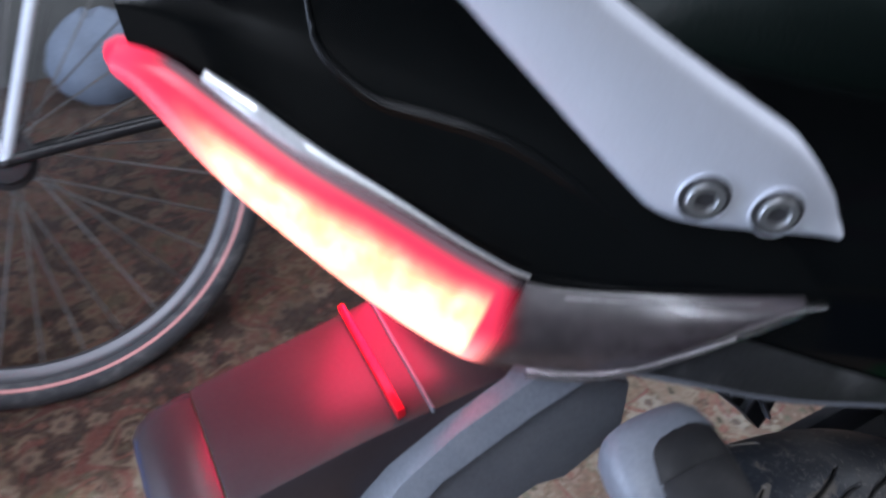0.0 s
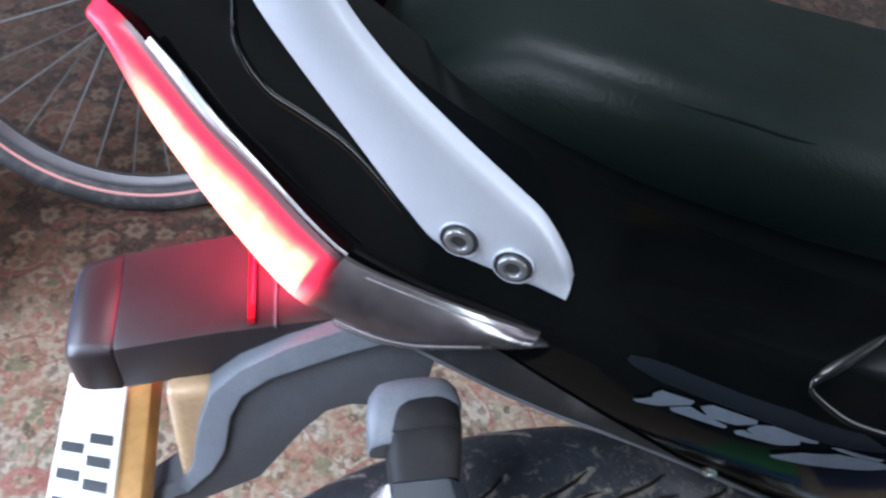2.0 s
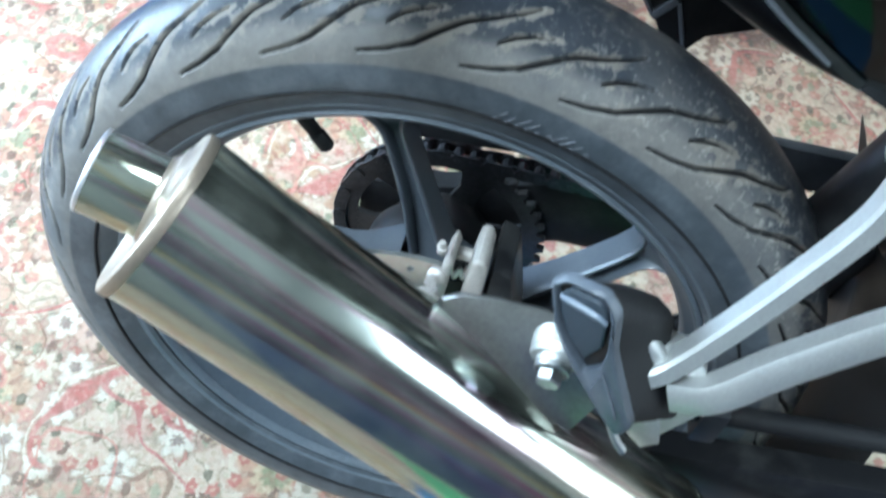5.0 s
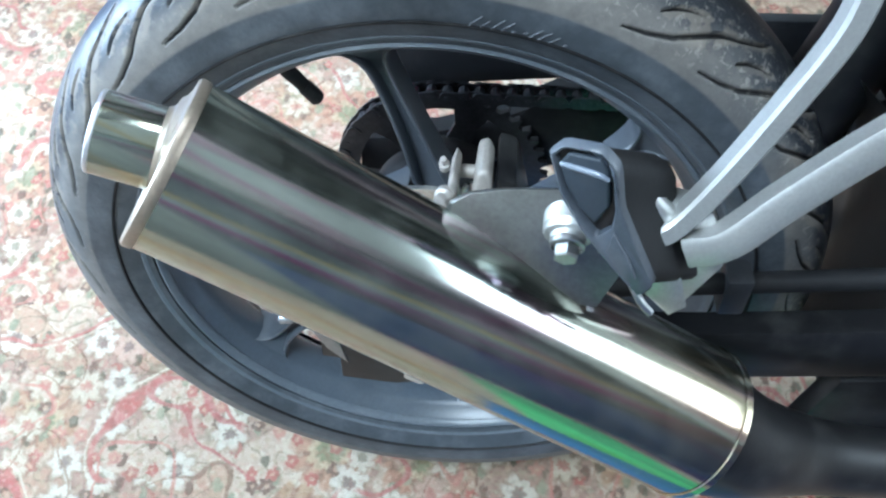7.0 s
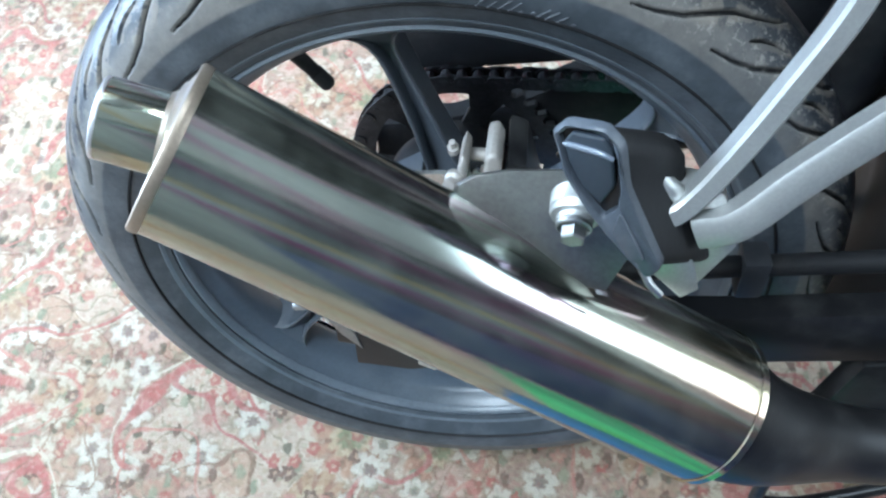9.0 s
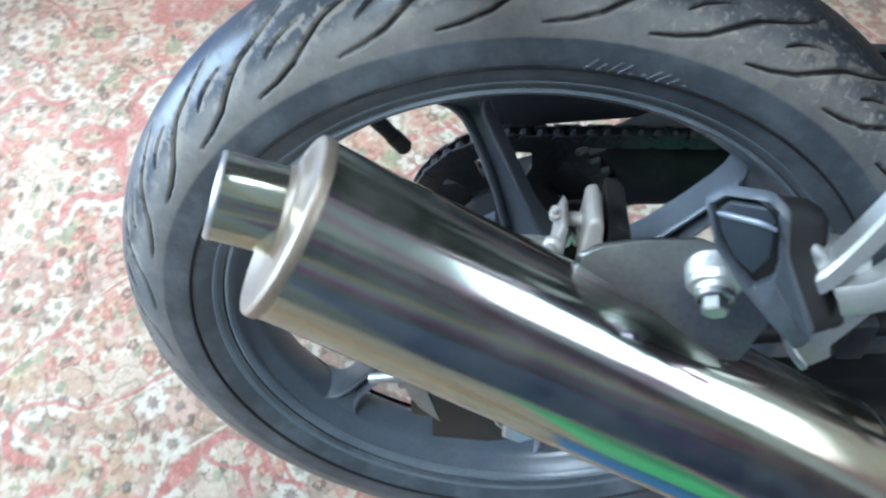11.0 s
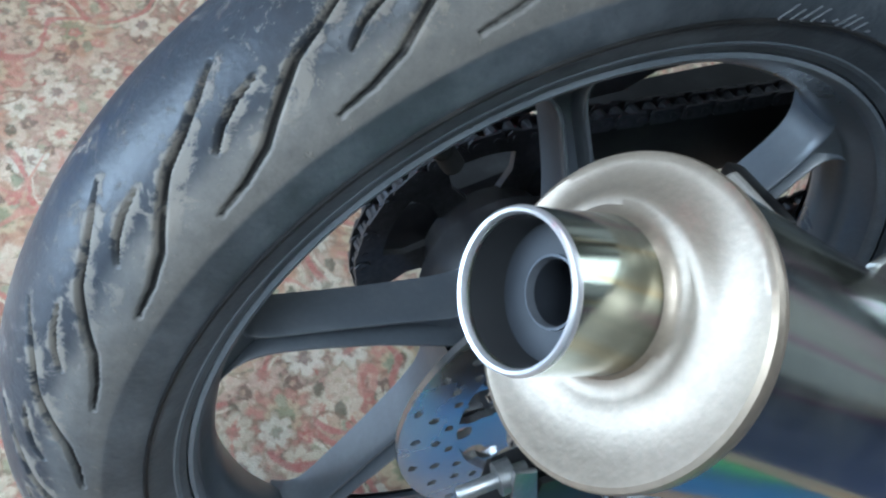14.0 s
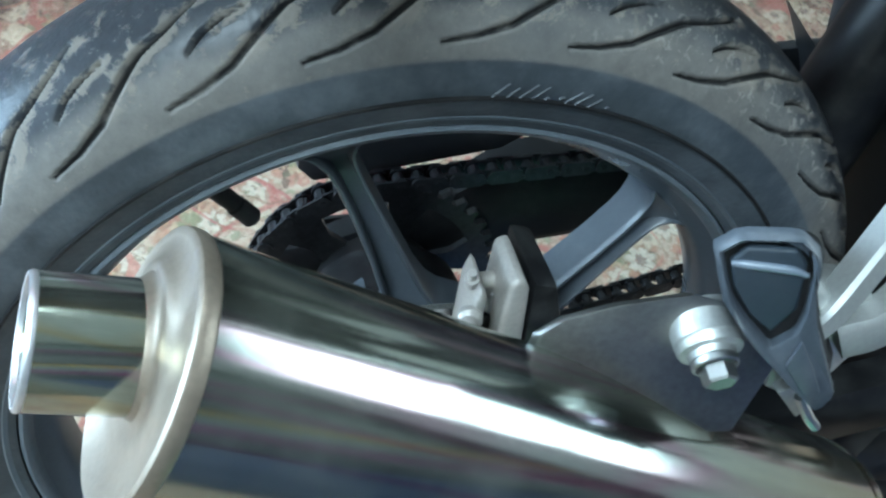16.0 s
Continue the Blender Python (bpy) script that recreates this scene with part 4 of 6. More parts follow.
part("chain_guard", slab([(-0.050, 0.090, 0.400), (-0.046, 0.090, 0.430), (-0.03, 0.090, 0.446), (0.02, 0.090, 0.456), (0.30, 0.090, 0.468), (0.46, 0.090, 0.470), (0.46, 0.090, 0.440), (0.30, 0.090, 0.433), (0.150, 0.090, 0.4210), (0.110, 0.090, 0.4150), (0.088, 0.090, 0.4025), (0.015, 0.090, 0.3930), (-0.040, 0.090, 0.3880)], (0, 0.012, 0), 0.003), M_BLACK, bike, "black plastic chain guard")

# -- swingarm
for name, y in (("swingarm_tube", -0.100), ("swingarm_tube", 0.105)):
    bm = bmesh.new()
    h = 0.026
    rows = []
    deep = ((-0.075, 0.302, 0.75), (-0.03, 0.304, 0.95), (0.04, 0.322, 1.2), (0.10, 0.350, 1.45), (0.20, 0.358, 1.5), (0.35, 0.362, 1.4), (0.52, 0.372, 1.3))
    slim = ((-0.075, 0.302, 0.75), (-0.03, 0.304, 0.95), (0.06, 0.306, 1.0), (0.20, 0.319, 1.0), (0.35, 0.341, 1.0), (0.52, 0.366, 1.0))
    for x, z, k in (slim if y < 0 else deep):
        rows.append([(x, y + s * 0.013 * k, z + t * h * k) for s, t in ((-1, -0.75), (-1, 0.75), (-0.75, 1), (0.75, 1), (1, 0.75), (1, -0.75), (0.75, -1), (-0.75, -1))])
    bm = grid_mesh(rows, close_v=True)
    for r in (rows[0], rows[-1]):
        bm.faces.new([bm.verts.new(p) for p in r])
    smooth_by_angle(bm)
    arm = part(name, bm, M_FRAME, bike, "black swingarm tube, dusty along the top")
    s = -1 if y < 0 else 1
    # axle end: plate, nut, adjuster
    part("axle_plate", slab([(-0.060, y + s * 0.014, 0.272), (-0.020, y + s * 0.014, 0.268), (0.034, y + s * 0.014, 0.282), (0.034, y + s * 0.014, 0.330), (-0.060, y + s * 0.014, 0.330)], (0, s * 0.004, 0), 0.001), M_FRAME, arm, "black chain adjuster plate")
    part("axle_nut", hex_bolt((0, y + s * 0.018, 0.305), (0, s, 0), 0.013, 0.016), M_ZINC, arm)
    if s < 0:
        part("adjuster_cap", slab([(-0.080, y + s * 0.016, 0.350), (-0.067, y + s * 0.016, 0.346), (-0.060, y + s * 0.016, 0.318), (-0.054, y + s * 0.016, 0.292), (-0.068, y + s * 0.016, 0.308), (-0.076, y + s * 0.016, 0.324)], (0, s * 0.003, 0), 0.0008), M_BOLT, arm, "bright bent adjuster plate")
        part("adjuster_bolt", lathe((-0.066, y + s * 0.010, 0.335), (-1, 0, -0.2), [(0, 0.0), (0, 0.0042), (0.008, 0.0042), (0.008, 0.0085), (0.016, 0.0085), (0.016, 0.0040), (0.036, 0.0038), (0.037, 0.003), (0.037, 0)], 12), M_BOLT, arm)
part("brake_hose", tube([(0.04, -0.105, 0.425), (0.09, -0.118, 0.400), (0.16, -0.105, 0.388), (0.20, -0.100, 0.388), (0.30, -0.100, 0.403), (0.52, -0.10, 0.435)], 0.0075, 10), M_RUBBER, bike)
part("hose_clamp", slab([(0.195, -0.110, 0.366), (0.212, -0.110, 0.368), (0.212, -0.110, 0.401), (0.195, -0.110, 0.399)], (0, 0.022, 0), 0.003), M_BLACK, bike)

# -- brake caliper over the disc
cal = part("brake_caliper", slab([(0.028, -0.094, 0.352), (0.042, -0.094, 0.350), (0.0425, -0.094, 0.400), (0.0405, -0.094, 0.458), (0.037, -0.094, 0.466), (0.0305, -0.094, 0.464), (0.0285, -0.094, 0.440)], (0.001, 0.034, 0.0), 0.0055, seg=3), M_CALIPER, bike, "pale cast brake caliper over the disc")
part("outer_half", slab([(0.0095, -0.093, 0.372), (0.0165, -0.093, 0.368), (0.0185, -0.093, 0.420), (0.0205, -0.093, 0.456), (0.0170, -0.093, 0.462), (0.0140, -0.093, 0.452), (0.0120, -0.093, 0.425)], (0.001, 0.027, 0.0), 0.0028, seg=3), M_CALIPER, cal, "pale cast outer caliper half")
part("inner_half", slab([(0.0435, -0.092, 0.352), (0.074, -0.092, 0.350), (0.070, -0.092, 0.400), (0.056, -0.092, 0.456), (0.0435, -0.092, 0.460)], (0, 0.046, 0), 0.004), M_FRAME, cal, "black inner caliper half")
part("bridge", block((0.016, -0.080, 0.362), (0.030, -0.058, 0.428), 0.003), M_FRAME, cal)
part("bridge_bolt", lathe((0.019, -0.072, 0.446), (1, 0, 0), [(0, 0), (0, 0.0045), (0.012, 0.0045), (0.012, 0)], 12), M_CALIPER, cal)
part("pad_spring", tube([(0.019, -0.078, 0.440), (0.0225, -0.079, 0.430), (0.0245, -0.079, 0.440), (0.0275, -0.078, 0.430), (0.029, -0.078, 0.442)], 0.0016, 6), M_ZINC, cal)
for x, z, k in ((0.013, 0.444, 0.95), (0.0095, 0.418, 1.45), (0.0075, 0.392, 1.55)):
    part("pad_pin", lathe((x, -0.092, z), (-0.35, -1, 0.25), [(0, 0.0), (0, 0.0065 * k), (0.004, 0.0065 * k), (0.0055, 0.0052 * k), (0.006, 0.0042), (0.011, 0.0040), (0.011, 0)], 20), M_CALIPER, cal)
part("bleed_screw", lathe((0.012, -0.090, 0.464), (-0.1, -0.3, 1), [(0, 0.0035), (0.005, 0.0035), (0.005, 0.0022), (0.010, 0.002), (0.010, 0)], 12), M_CALIPER, cal)
part("caliper_bracket", slab([(-0.012, -0.096, 0.296), (0.03, -0.096, 0.29), (0.06, -0.096, 0.33), (0.05, -0.096, 0.350), (0.01, -0.096, 0.352), (-0.010, -0.096, 0.335)], (0, 0.010, 0), 0.003), M_WHEEL, cal)

# -- muffler
MA, MB = Vector((-0.119, -0.1720, 0.5305)), Vector((0.1750, -0.17971, 0.34675))
MD = (MB - MA).normalized()


def on_muffler(x):
    return MA + (MB - MA) * ((x - MA.x) / (MB.x - MA.x))


LEN = (MB - MA).length
CD = Vector((0.850, -0.01, -0.526)).normalized()


def ring(mid, axis, r, n=96):
    a_, u_, v_ = frame_of(axis)
    return [mid + (u_ * math.cos(t) + v_ * math.sin(t)) * r for t in (2 * math.pi * k / n for k in range(n))]


rows = [ring(MA + CD * 0.0005, CD, 0.0440), ring(MA + CD * 0.004, CD, 0.0440), ring(MA + CD.lerp(MD, 0.5).normalized() * 0.014, CD.lerp(MD, 0.5), 0.0439)]
for d, r in ((0.030, 0.0439), (0.12, 0.0450), (0.26, 0.0471), (LEN - 0.01, 0.0486), (LEN, 0.0481), (LEN + 0.003, 0.045), (LEN + 0.003, 0.02)):
    rows.append(ring(MA + MD * d, MD, r))
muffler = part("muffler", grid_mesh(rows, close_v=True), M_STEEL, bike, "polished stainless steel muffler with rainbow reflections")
PD = Vector((0.931, 0.066, -0.358)).normalized()
PR = Vector((-0.1496, -0.1685, 0.5446))
pipe_prof = [(0.046, 0.0214), (0.034, 0.0212), (0.003, 0.0205), (0.0008, 0.0204), (0.0, 0.0197), (0.0, 0.0190), (0.0008, 0.0183), (0.0018, 0.0181)]
part("tail_pipe", lathe(PR, PD, pipe_prof, 64), M_STEEL, muffler, "short bright outlet pipe with a rolled rim")
rows = []
for d, s, r in ((-0.0040, 0, 0.0441), (-0.0030, 0, 0.0447), (0.0, 0, 0.0449), (0.0016, 0, 0.0444), (0.0024, 0, 0.0430), (0.0020, 0.03, 0.0412), (0.0012, 0.2, 0.0374), (0.0012, 0.5, 0.0312), (0.0020, 0.65, 0.0292), (0.0020, 0.8, 0.0266), (0.0018, 0.9, 0.0242), (0.0030, 1, 0.0222), (0.0055, 1, 0.0207)):
    flat = MA - CD * d
    run = (flat - PR).dot(CD) / PD.dot(CD)
    mid = flat.lerp(PR + PD * run, s)
    a_, u_, v_ = frame_of(CD.lerp(PD, s).normalized())
    rows.append([mid + (u_ * math.cos(t) + v_ * math.sin(t)) * r for t in (2 * math.pi * k / 96 for k in range(96))])
part("end_cap", grid_mesh(rows, close_v=True), M_BRUSHED, muffler, "brushed pale metal end cap")
part("outlet_rim", lathe(PR, PD, [(0.0014, 0.0204), (0.0004, 0.0206), (-0.0006, 0.0203), (-0.0011, 0.0197), (-0.0009, 0.0189), (0.0002, 0.0184), (0.0030, 0.0181)], 64), M_RIMEDGE, muffler, "pale rolled rim of the outlet")
part("bore", lathe(PR, PD, [(0.0018, 0.0181), (0.004, 0.0179), (0.030, 0.0179), (0.036, 0.0170)], 64), M_SOOT, muffler, "sooty dark inside of the outlet")
part("baffle", lathe(PR, PD, [(0.0135, 0.0180), (0.0135, 0.0088), (0.060, 0.0084), (0.060, 0)], 48), M_BAFFLEPLATE, muffler, "dark baffle inside the outlet")
part("baffle_rim", lathe(PR, PD, [(0.0136, 0.0096), (0.0126, 0.0094), (0.0124, 0.0088), (0.0150, 0.0084)], 48), M_BAFFLE, muffler, "grey rim of the baffle hole")
part("front_band", lathe(MA, MD, [(LEN - 0.005, 0.0485), (LEN - 0.0045, 0.0493), (LEN, 0.0493), (LEN + 0.0015, 0.047)], 64), M_STEEL, muffler)
# mounting plate with its bolt and rubber bush
plate = [(0.014, -0.150, 0.480), (0.018, -0.148, 0.494), (0.027, -0.149, 0.5025), (0.045, -0.153, 0.511), (0.070, -0.160, 0.5195), (0.098, -0.166, 0.512), (0.112, -0.170, 0.484), (0.098, -0.178, 0.452), (0.060, -0.172, 0.452), (0.030, -0.162, 0.470)]
part("mounting_plate", slab(plate, (0.002, -0.004, 0.002), 0.0012), M_PLATESTEEL, muffler, "dull steel mounting plate welded to the muffler")
part("rubber_bush", lathe((0.0812, -0.158, 0.5045), (-0.1, -1, -0.25), [(0, 0.0), (0, 0.0134), (0.0025, 0.0134), (0.0030, 0.0126), (0.0038, 0.0126), (0.0043, 0.0134), (0.0130, 0.0132), (0.0138, 0.0124), (0.0150, 0.0122), (0.0154, 0.0130), (0.0172, 0.0122), (0.0178, 0.0092), (0.0205, 0.0088), (0.0205, 0)], 40), M_ALLOY, muffler, "dull alloy bush")
part("mounting_bolt", hex_bolt((0.0792, -0.1783, 0.4994), (-0.1, -1, -0.25), 0.0066, 0.0095), M_ZINC, muffler)
part("exhaust_pipe", tube([on_muffler(0.171), on_muffler(0.208), (0.27, -0.166, 0.292), (0.36, -0.150, 0.262), (0.50, -0.13, 0.25)], [0.045, 0.036, 0.026, 0.024, 0.024], 24), M_FRAME, bike, "black-painted exhaust pipe")

# -- footrest hanger, folded pillion footrest


def cast_arm(pts_, width, thick, out=(0, -1, 0.2)):
    """A cast bar of flat section with bevelled edges along a curve."""
    q = curve_points(pts_, 6)
    rows_ = []
    for i_, p in enumerate(q):
        d = (q[min(i_ + 1, len(q) - 1)] - q[max(i_ - 1, 0)]).normalized()
        o = Vector(out)
        o = (o - d * d.dot(o)).normalized()
        w = d.cross(o)
        e = 0.30
        rows_.append([p + w * width * s + o * thick * t for s, t in ((-1, -1), (-1, 1 - e), (-1 + e, 1), (1 - e, 1), (1, 1 - e), (1, -1))])
    bm_ = grid_mesh(rows_, close_v=True)
    for r_ in (rows_[0], rows_[-1]):
        bm_.faces.new([bm_.verts.new(p) for p in r_])
    smooth_by_angle(bm_, 25)
    return bm_


part("hanger_upper_arm", cast_arm([(0.118, -0.172, 0.500), (0.132, -0.168, 0.507), (0.150, -0.160, 0.532), (0.170, -0.151, 0.570), (0.186, -0.143, 0.606), (0.192, -0.135, 0.640), (0.205, -0.128, 0.665)], 0.0058, 0.006), M_CAST, bike, "silver cast footrest hanger arm")
part("hanger_lower_arm", cast_arm([(0.140, -0.170, 0.492), (0.158, -0.172, 0.502), (0.185, -0.163, 0.527), (0.235, -0.15, 0.570), (0.33, -0.13, 0.64)], 0.0092, 0.006), M_CAST, bike, "silver cast footrest hanger arm")
part("hanger_bolt", hex_bolt((0.181, -0.142, 0.644), (0, -1, 0.1), 0.008, 0.009), M_ZINC, bike)
part("hanger_lug", slab([(0.118, -0.160, 0.515), (0.150, -0.168, 0.515), (0.165, -0.165, 0.475), (0.150, -0.165, 0.440), (0.125, -0.165, 0.455)], (0, 0.016, 0), 0.004), M_ALLOY, bike)
part("spring_stay", tube([(0.097, -0.169, 0.543), (0.115, -0.165, 0.522), (0.132, -0.163, 0.505)], 0.006, 10), M_ALLOY, bike)
face = [(0.0645, -0.172, 0.553), (0.069, -0.176, 0.562), (0.086, -0.184, 0.566), (0.094, -0.188, 0.559), (0.099, -0.190, 0.536), (0.106, -0.192, 0.522), (0.121, -0.198, 0.494), (0.116, -0.199, 0.486), (0.104, -0.195, 0.497), (0.084, -0.186, 0.517), (0.072, -0.178, 0.532)]
inset = [(0.0670, -0.1740, 0.5525), (0.0710, -0.1770, 0.5600), (0.0858, -0.1842, 0.5635), (0.0922, -0.1875, 0.5570), (0.0965, -0.1895, 0.5350), (0.0965, -0.1900, 0.5240), (0.0905, -0.1882, 0.5160), (0.0805, -0.1842, 0.5260), (0.0735, -0.1797, 0.5350)]


def resampled(loop, n_):
    """Evenly spaced points along a closed loop."""
    p = [Vector(q) for q in loop]
    p.append(p[0])
    run = [0.0]
    for a, b in zip(p, p[1:]):
        run.append(run[-1] + (b - a).length)
    out = []
    for k in range(n_):
        d = run[-1] * k / n_
        i = max(j for j in range(len(p) - 1) if run[j] <= d)
        out.append(p[i].lerp(p[i + 1], (d - run[i]) / (run[i + 1] - run[i])))
    return out


def shrunk(loop, f):
    mid = sum(loop, Vector()) / len(loop)
    return [p.lerp(mid, f) for p in loop]


fo, fi = resampled(face, 48), resampled(inset, 48)
fn = (Vector(face[4]) - Vector(face[0])).cross(Vector(face[7]) - Vector(face[0])).normalized()
if fn.dot(Vector((0.034, 0.030, -0.028))) > 0:
    fn = -fn
peg = part("pillion_footrest", slab([p - fn * 0.004 for p in shrunk(resampled(face, 24), 0.05)], (0.034, 0.030, -0.028), 0.003), M_RUBBER, bike, "folded black rubber pillion footrest")
rows = [[p - fn * 0.0045 for p in fo], [p - fn * 0.0004 for p in fo], [p + fn * 0.0010 for p in shrunk(fo, 0.03)], [p + fn * 0.0012 for p in shrunk(fi, -0.06)], [p + fn * 0.0004 for p in fi], [p - fn * 0.0035 for p in shrunk(fi, 0.02)]]
part("end_rim", grid_mesh(rows, close_v=True), M_PEG, peg, "grey moulded plastic rim with a raised edge", 50)
bm = bmesh.new()
bm.faces.new([bm.verts.new(p - fn * 0.0034) for p in shrunk(fi, 0.01)])
part("end_recess", bm, M_FRAME, peg, "dark recessed end of the footrest")
top = [Vector(p) for p in ((0.0695, -0.1760, 0.5500), (0.0725, -0.1780, 0.5575), (0.0862, -0.1846, 0.5605), (0.0905, -0.1870, 0.5550), (0.0935, -0.1885, 0.5360), (0.0890, -0.1870, 0.5230), (0.0800, -0.1830, 0.5300), (0.0730, -0.1785, 0.5400))]
part("end_block", slab([p - fn * 0.0032 for p in top], fn * 0.0036, 0.0016, seg=3), M_SHELL, peg, "rounded glossy black block")
# paler ridge: the block edge's highlight is put into the colour
part("block_edge", tube([Vector(p) + fn * 0.0004 for p in ((0.0700, -0.1763, 0.5500), (0.0740, -0.1787, 0.5510), (0.0860, -0.1850, 0.5525), (0.0915, -0.1876, 0.5515))], [0.0010, 0.0017, 0.0017, 0.0010], 10), M_EDGEGLINT, peg, "paler ridge for the highlight on the glossy edge")
part("hinge_web", slab([Vector(p) + fn * 0.0012 for p in ((0.0985, -0.191, 0.524), (0.1065, -0.1935, 0.5115), (0.1130, -0.1965, 0.499), (0.1065, -0.1955, 0.4985), (0.0965, -0.1915, 0.5120))], fn * 0.0022, 0.001), M_PEG, peg)
part("spring_clip", tube([(0.112, -0.192, 0.488), (0.118, -0.195, 0.478), (0.1240, -0.1955, 0.4705)], 0.0022, 8), M_ZINC, peg)
part("hinge_plate", slab([(0.118, -0.178, 0.470), (0.140, -0.176, 0.478), (0.150, -0.172, 0.448), (0.142, -0.172, 0.440)], (0, 0.006, 0), 0.001), M_ALLOY, peg)

# -- frame tubes, front footrest loop and the underseat
part("frame_tube", tube([(0.10, 0.05, 0.62), (0.20, 0.045, 0.58), (0.34, 0.04, 0.55), (0.54, 0.03, 0.50)], 0.018, 14), M_FRAME, bike)
part("frame_tube", tube([(0.22, -0.04, 0.72), (0.30, -0.04, 0.58), (0.50, -0.05, 0.36)], 0.02, 14), M_FRAME, bike)
part("shock_absorber", tube([(0.235, 0.0, 0.40), (0.30, 0.0, 0.66)], 0.028, 18), M_FRAME, bike)
part("pedal_loop", tube([(0.262, -0.135, 0.150), (0.266, -0.135, 0.178), (0.300, -0.135, 0.194), (0.37, -0.13, 0.215), (0.40, -0.13, 0.200), (0.36, -0.13, 0.168), (0.30, -0.135, 0.138), (0.266, -0.135, 0.136), (0.262, -0.135, 0.150)], 0.0055, 10), M_FRAME, bike, "black bent steel pedal loop")
part("engine_guard_plate", slab([(0.27, -0.11, 0.16), (0.50, -0.11, 0.20), (0.52, -0.11, 0.34), (0.30, -0.11, 0.30)], (0, 0.02, 0), 0.004), M_FRAME, bike)
rows = [[around(0.318 + 0.004 * abs(k - 4), a, -0.075 + 0.021 * k) for k in range(9)] for a in range(-14, 40, 3)]
bm = grid_mesh(rows)
bmesh.ops.solidify(bm, geom=bm.faces, thickness=0.003)
part("inner_mudguard", bm, M_BLACK, bike, "black plastic inner mudguard")
part("battery_box", slab([(0.29, -0.07, 0.47), (0.52, -0.07, 0.42), (0.56, -0.07, 0.64), (0.26, -0.07, 0.62)], (0, 0.14, 0), 0.01), M_BLACK, bike, "black plastic battery box")

# -- ribbed stay plate on the far side of the tyre, under the tail
STAY = [(0.0428, 0.06, 0.6285), (0.0623, 0.06, 0.6073), (0.0854, 0.06, 0.5792), (0.1007, 0.06, 0.5596), (0.1208, 0.06, 0.5304), (0.128, 0.06, 0.5372), (0.1372, 0.06, 0.5514), (0.1597, 0.06, 0.562), (0.1841, 0.06, 0.5731), (0.14, 0.06, 0.6111), (0.0926, 0.06, 0.6294)]
stay = part("stay_plate", slab(STAY, (0, 0.012, 0), 0.001), M_FRAME, bike, "black ribbed plastic stay plate")
for corners in (((0.0841, 0.06, 0.5789), (0.0876, 0.06, 0.5768), (0.0911, 0.06, 0.5961), (0.0874, 0.06, 0.5979)),
                ((0.0993, 0.06, 0.5605), (0.1023, 0.06, 0.5569), (0.1136, 0.06, 0.5713), (0.1103, 0.06, 0.5747)),
                ((0.1125, 0.06, 0.5714), (0.1145, 0.06, 0.5725), (0.1278, 0.06, 0.5434), (0.1262, 0.06, 0.5400)),
                ((0.0605, 0.06, 0.6065), (0.0625, 0.06, 0.6080), (0.1020, 0.06, 0.5600), (0.1000, 0.06, 0.5588))):
    part("rib", slab([Vector(p) + Vector((0, 0.001, 0)) for p in corners], (0, -0.006, 0), 0.0006), M_SIDE, stay)

# -- tail bodywork
MY = 0.03      # middle of the tail


def mirrored(p):
    return Vector((p[0], 2 * MY - p[1], p[2]))


LOW = curve_points([(-0.235, 0.018, 0.892), (-0.205, -0.010, 0.845), (-0.165, -0.044, 0.802), (-0.112, -0.078, 0.784), (-0.080, -0.095, 0.772), (-0.046, -0.107, 0.757), (0.012, -0.131, 0.742), (0.077, -0.140, 0.706), (0.128, -0.138, 0.672), (0.185, -0.128, 0.644), (0.30, -0.11, 0.62)], 6)
MID = curve_points([(-0.236, 0.024, 0.908), (-0.208, 0.004, 0.892), (-0.168, -0.028, 0.853), (-0.128, -0.058, 0.820), (-0.085, -0.088, 0.814), (-0.040, -0.116, 0.808), (0.02, -0.141, 0.795), (0.08, -0.160, 0.775), (0.14, -0.160, 0.755), (0.20, -0.150, 0.735), (0.30, -0.13, 0.70)], 6)
CRS = curve_points([(-0.237, 0.030, 0.930), (-0.210, 0.014, 0.918), (-0.172, -0.010, 0.896), (-0.132, -0.042, 0.868), (-0.090, -0.078, 0.842), (-0.045, -0.106, 0.828), (0.02, -0.132, 0.815), (0.08, -0.148, 0.800), (0.14, -0.150, 0.785), (0.20, -0.146, 0.765), (0.30, -0.13, 0.73)], 6)
UPP = curve_points([(-0.232, 0.045, 0.962), (-0.212, 0.024, 0.962), (-0.176, 0.004, 0.950), (-0.136, -0.024, 0.930), (-0.095, -0.058, 0.906), (-0.050, -0.084, 0.884), (0.02, -0.108, 0.858), (0.08, -0.122, 0.838), (0.14, -0.125, 0.818), (0.20, -0.122, 0.80), (0.30, -0.12, 0.77)], 6)


def tail_panel(flip):
    rows = []
    for a, b, c, d in zip(LOW, MID, CRS, UPP):
        swell = max(0.0, min(1.0, (a.x + 0.06) / 0.10))
        row = [a + Vector((0.006, 0.014, 0.004))]
        row += [a.lerp(b, k / 6) + Vector((-0.38, -0.91, -0.05)) * 0.007 * swell * math.sin(math.pi * k / 6) for k in range(7)]
        row += [b.lerp(c, k / 5) for k in range(1, 6)]
        row += [c.lerp(d, k / 6) + Vector((0.1, 0.5, -0.3)) * 0.006 * math.sin(math.pi * k / 6) for k in range(1, 7)]
        row.append(d + Vector((0, 0.05, 0.004)))
        rows.append([mirrored(p) if flip else p for p in row])
    return grid_mesh(rows)


panel = part("tail_panel", tail_panel(False), M_GLOSS, bike, "gloss black tail side panel with a grey number decal")
part("tail_panel", tail_panel(True), M_GLOSS, bike, "gloss black tail side panel")
lip = []
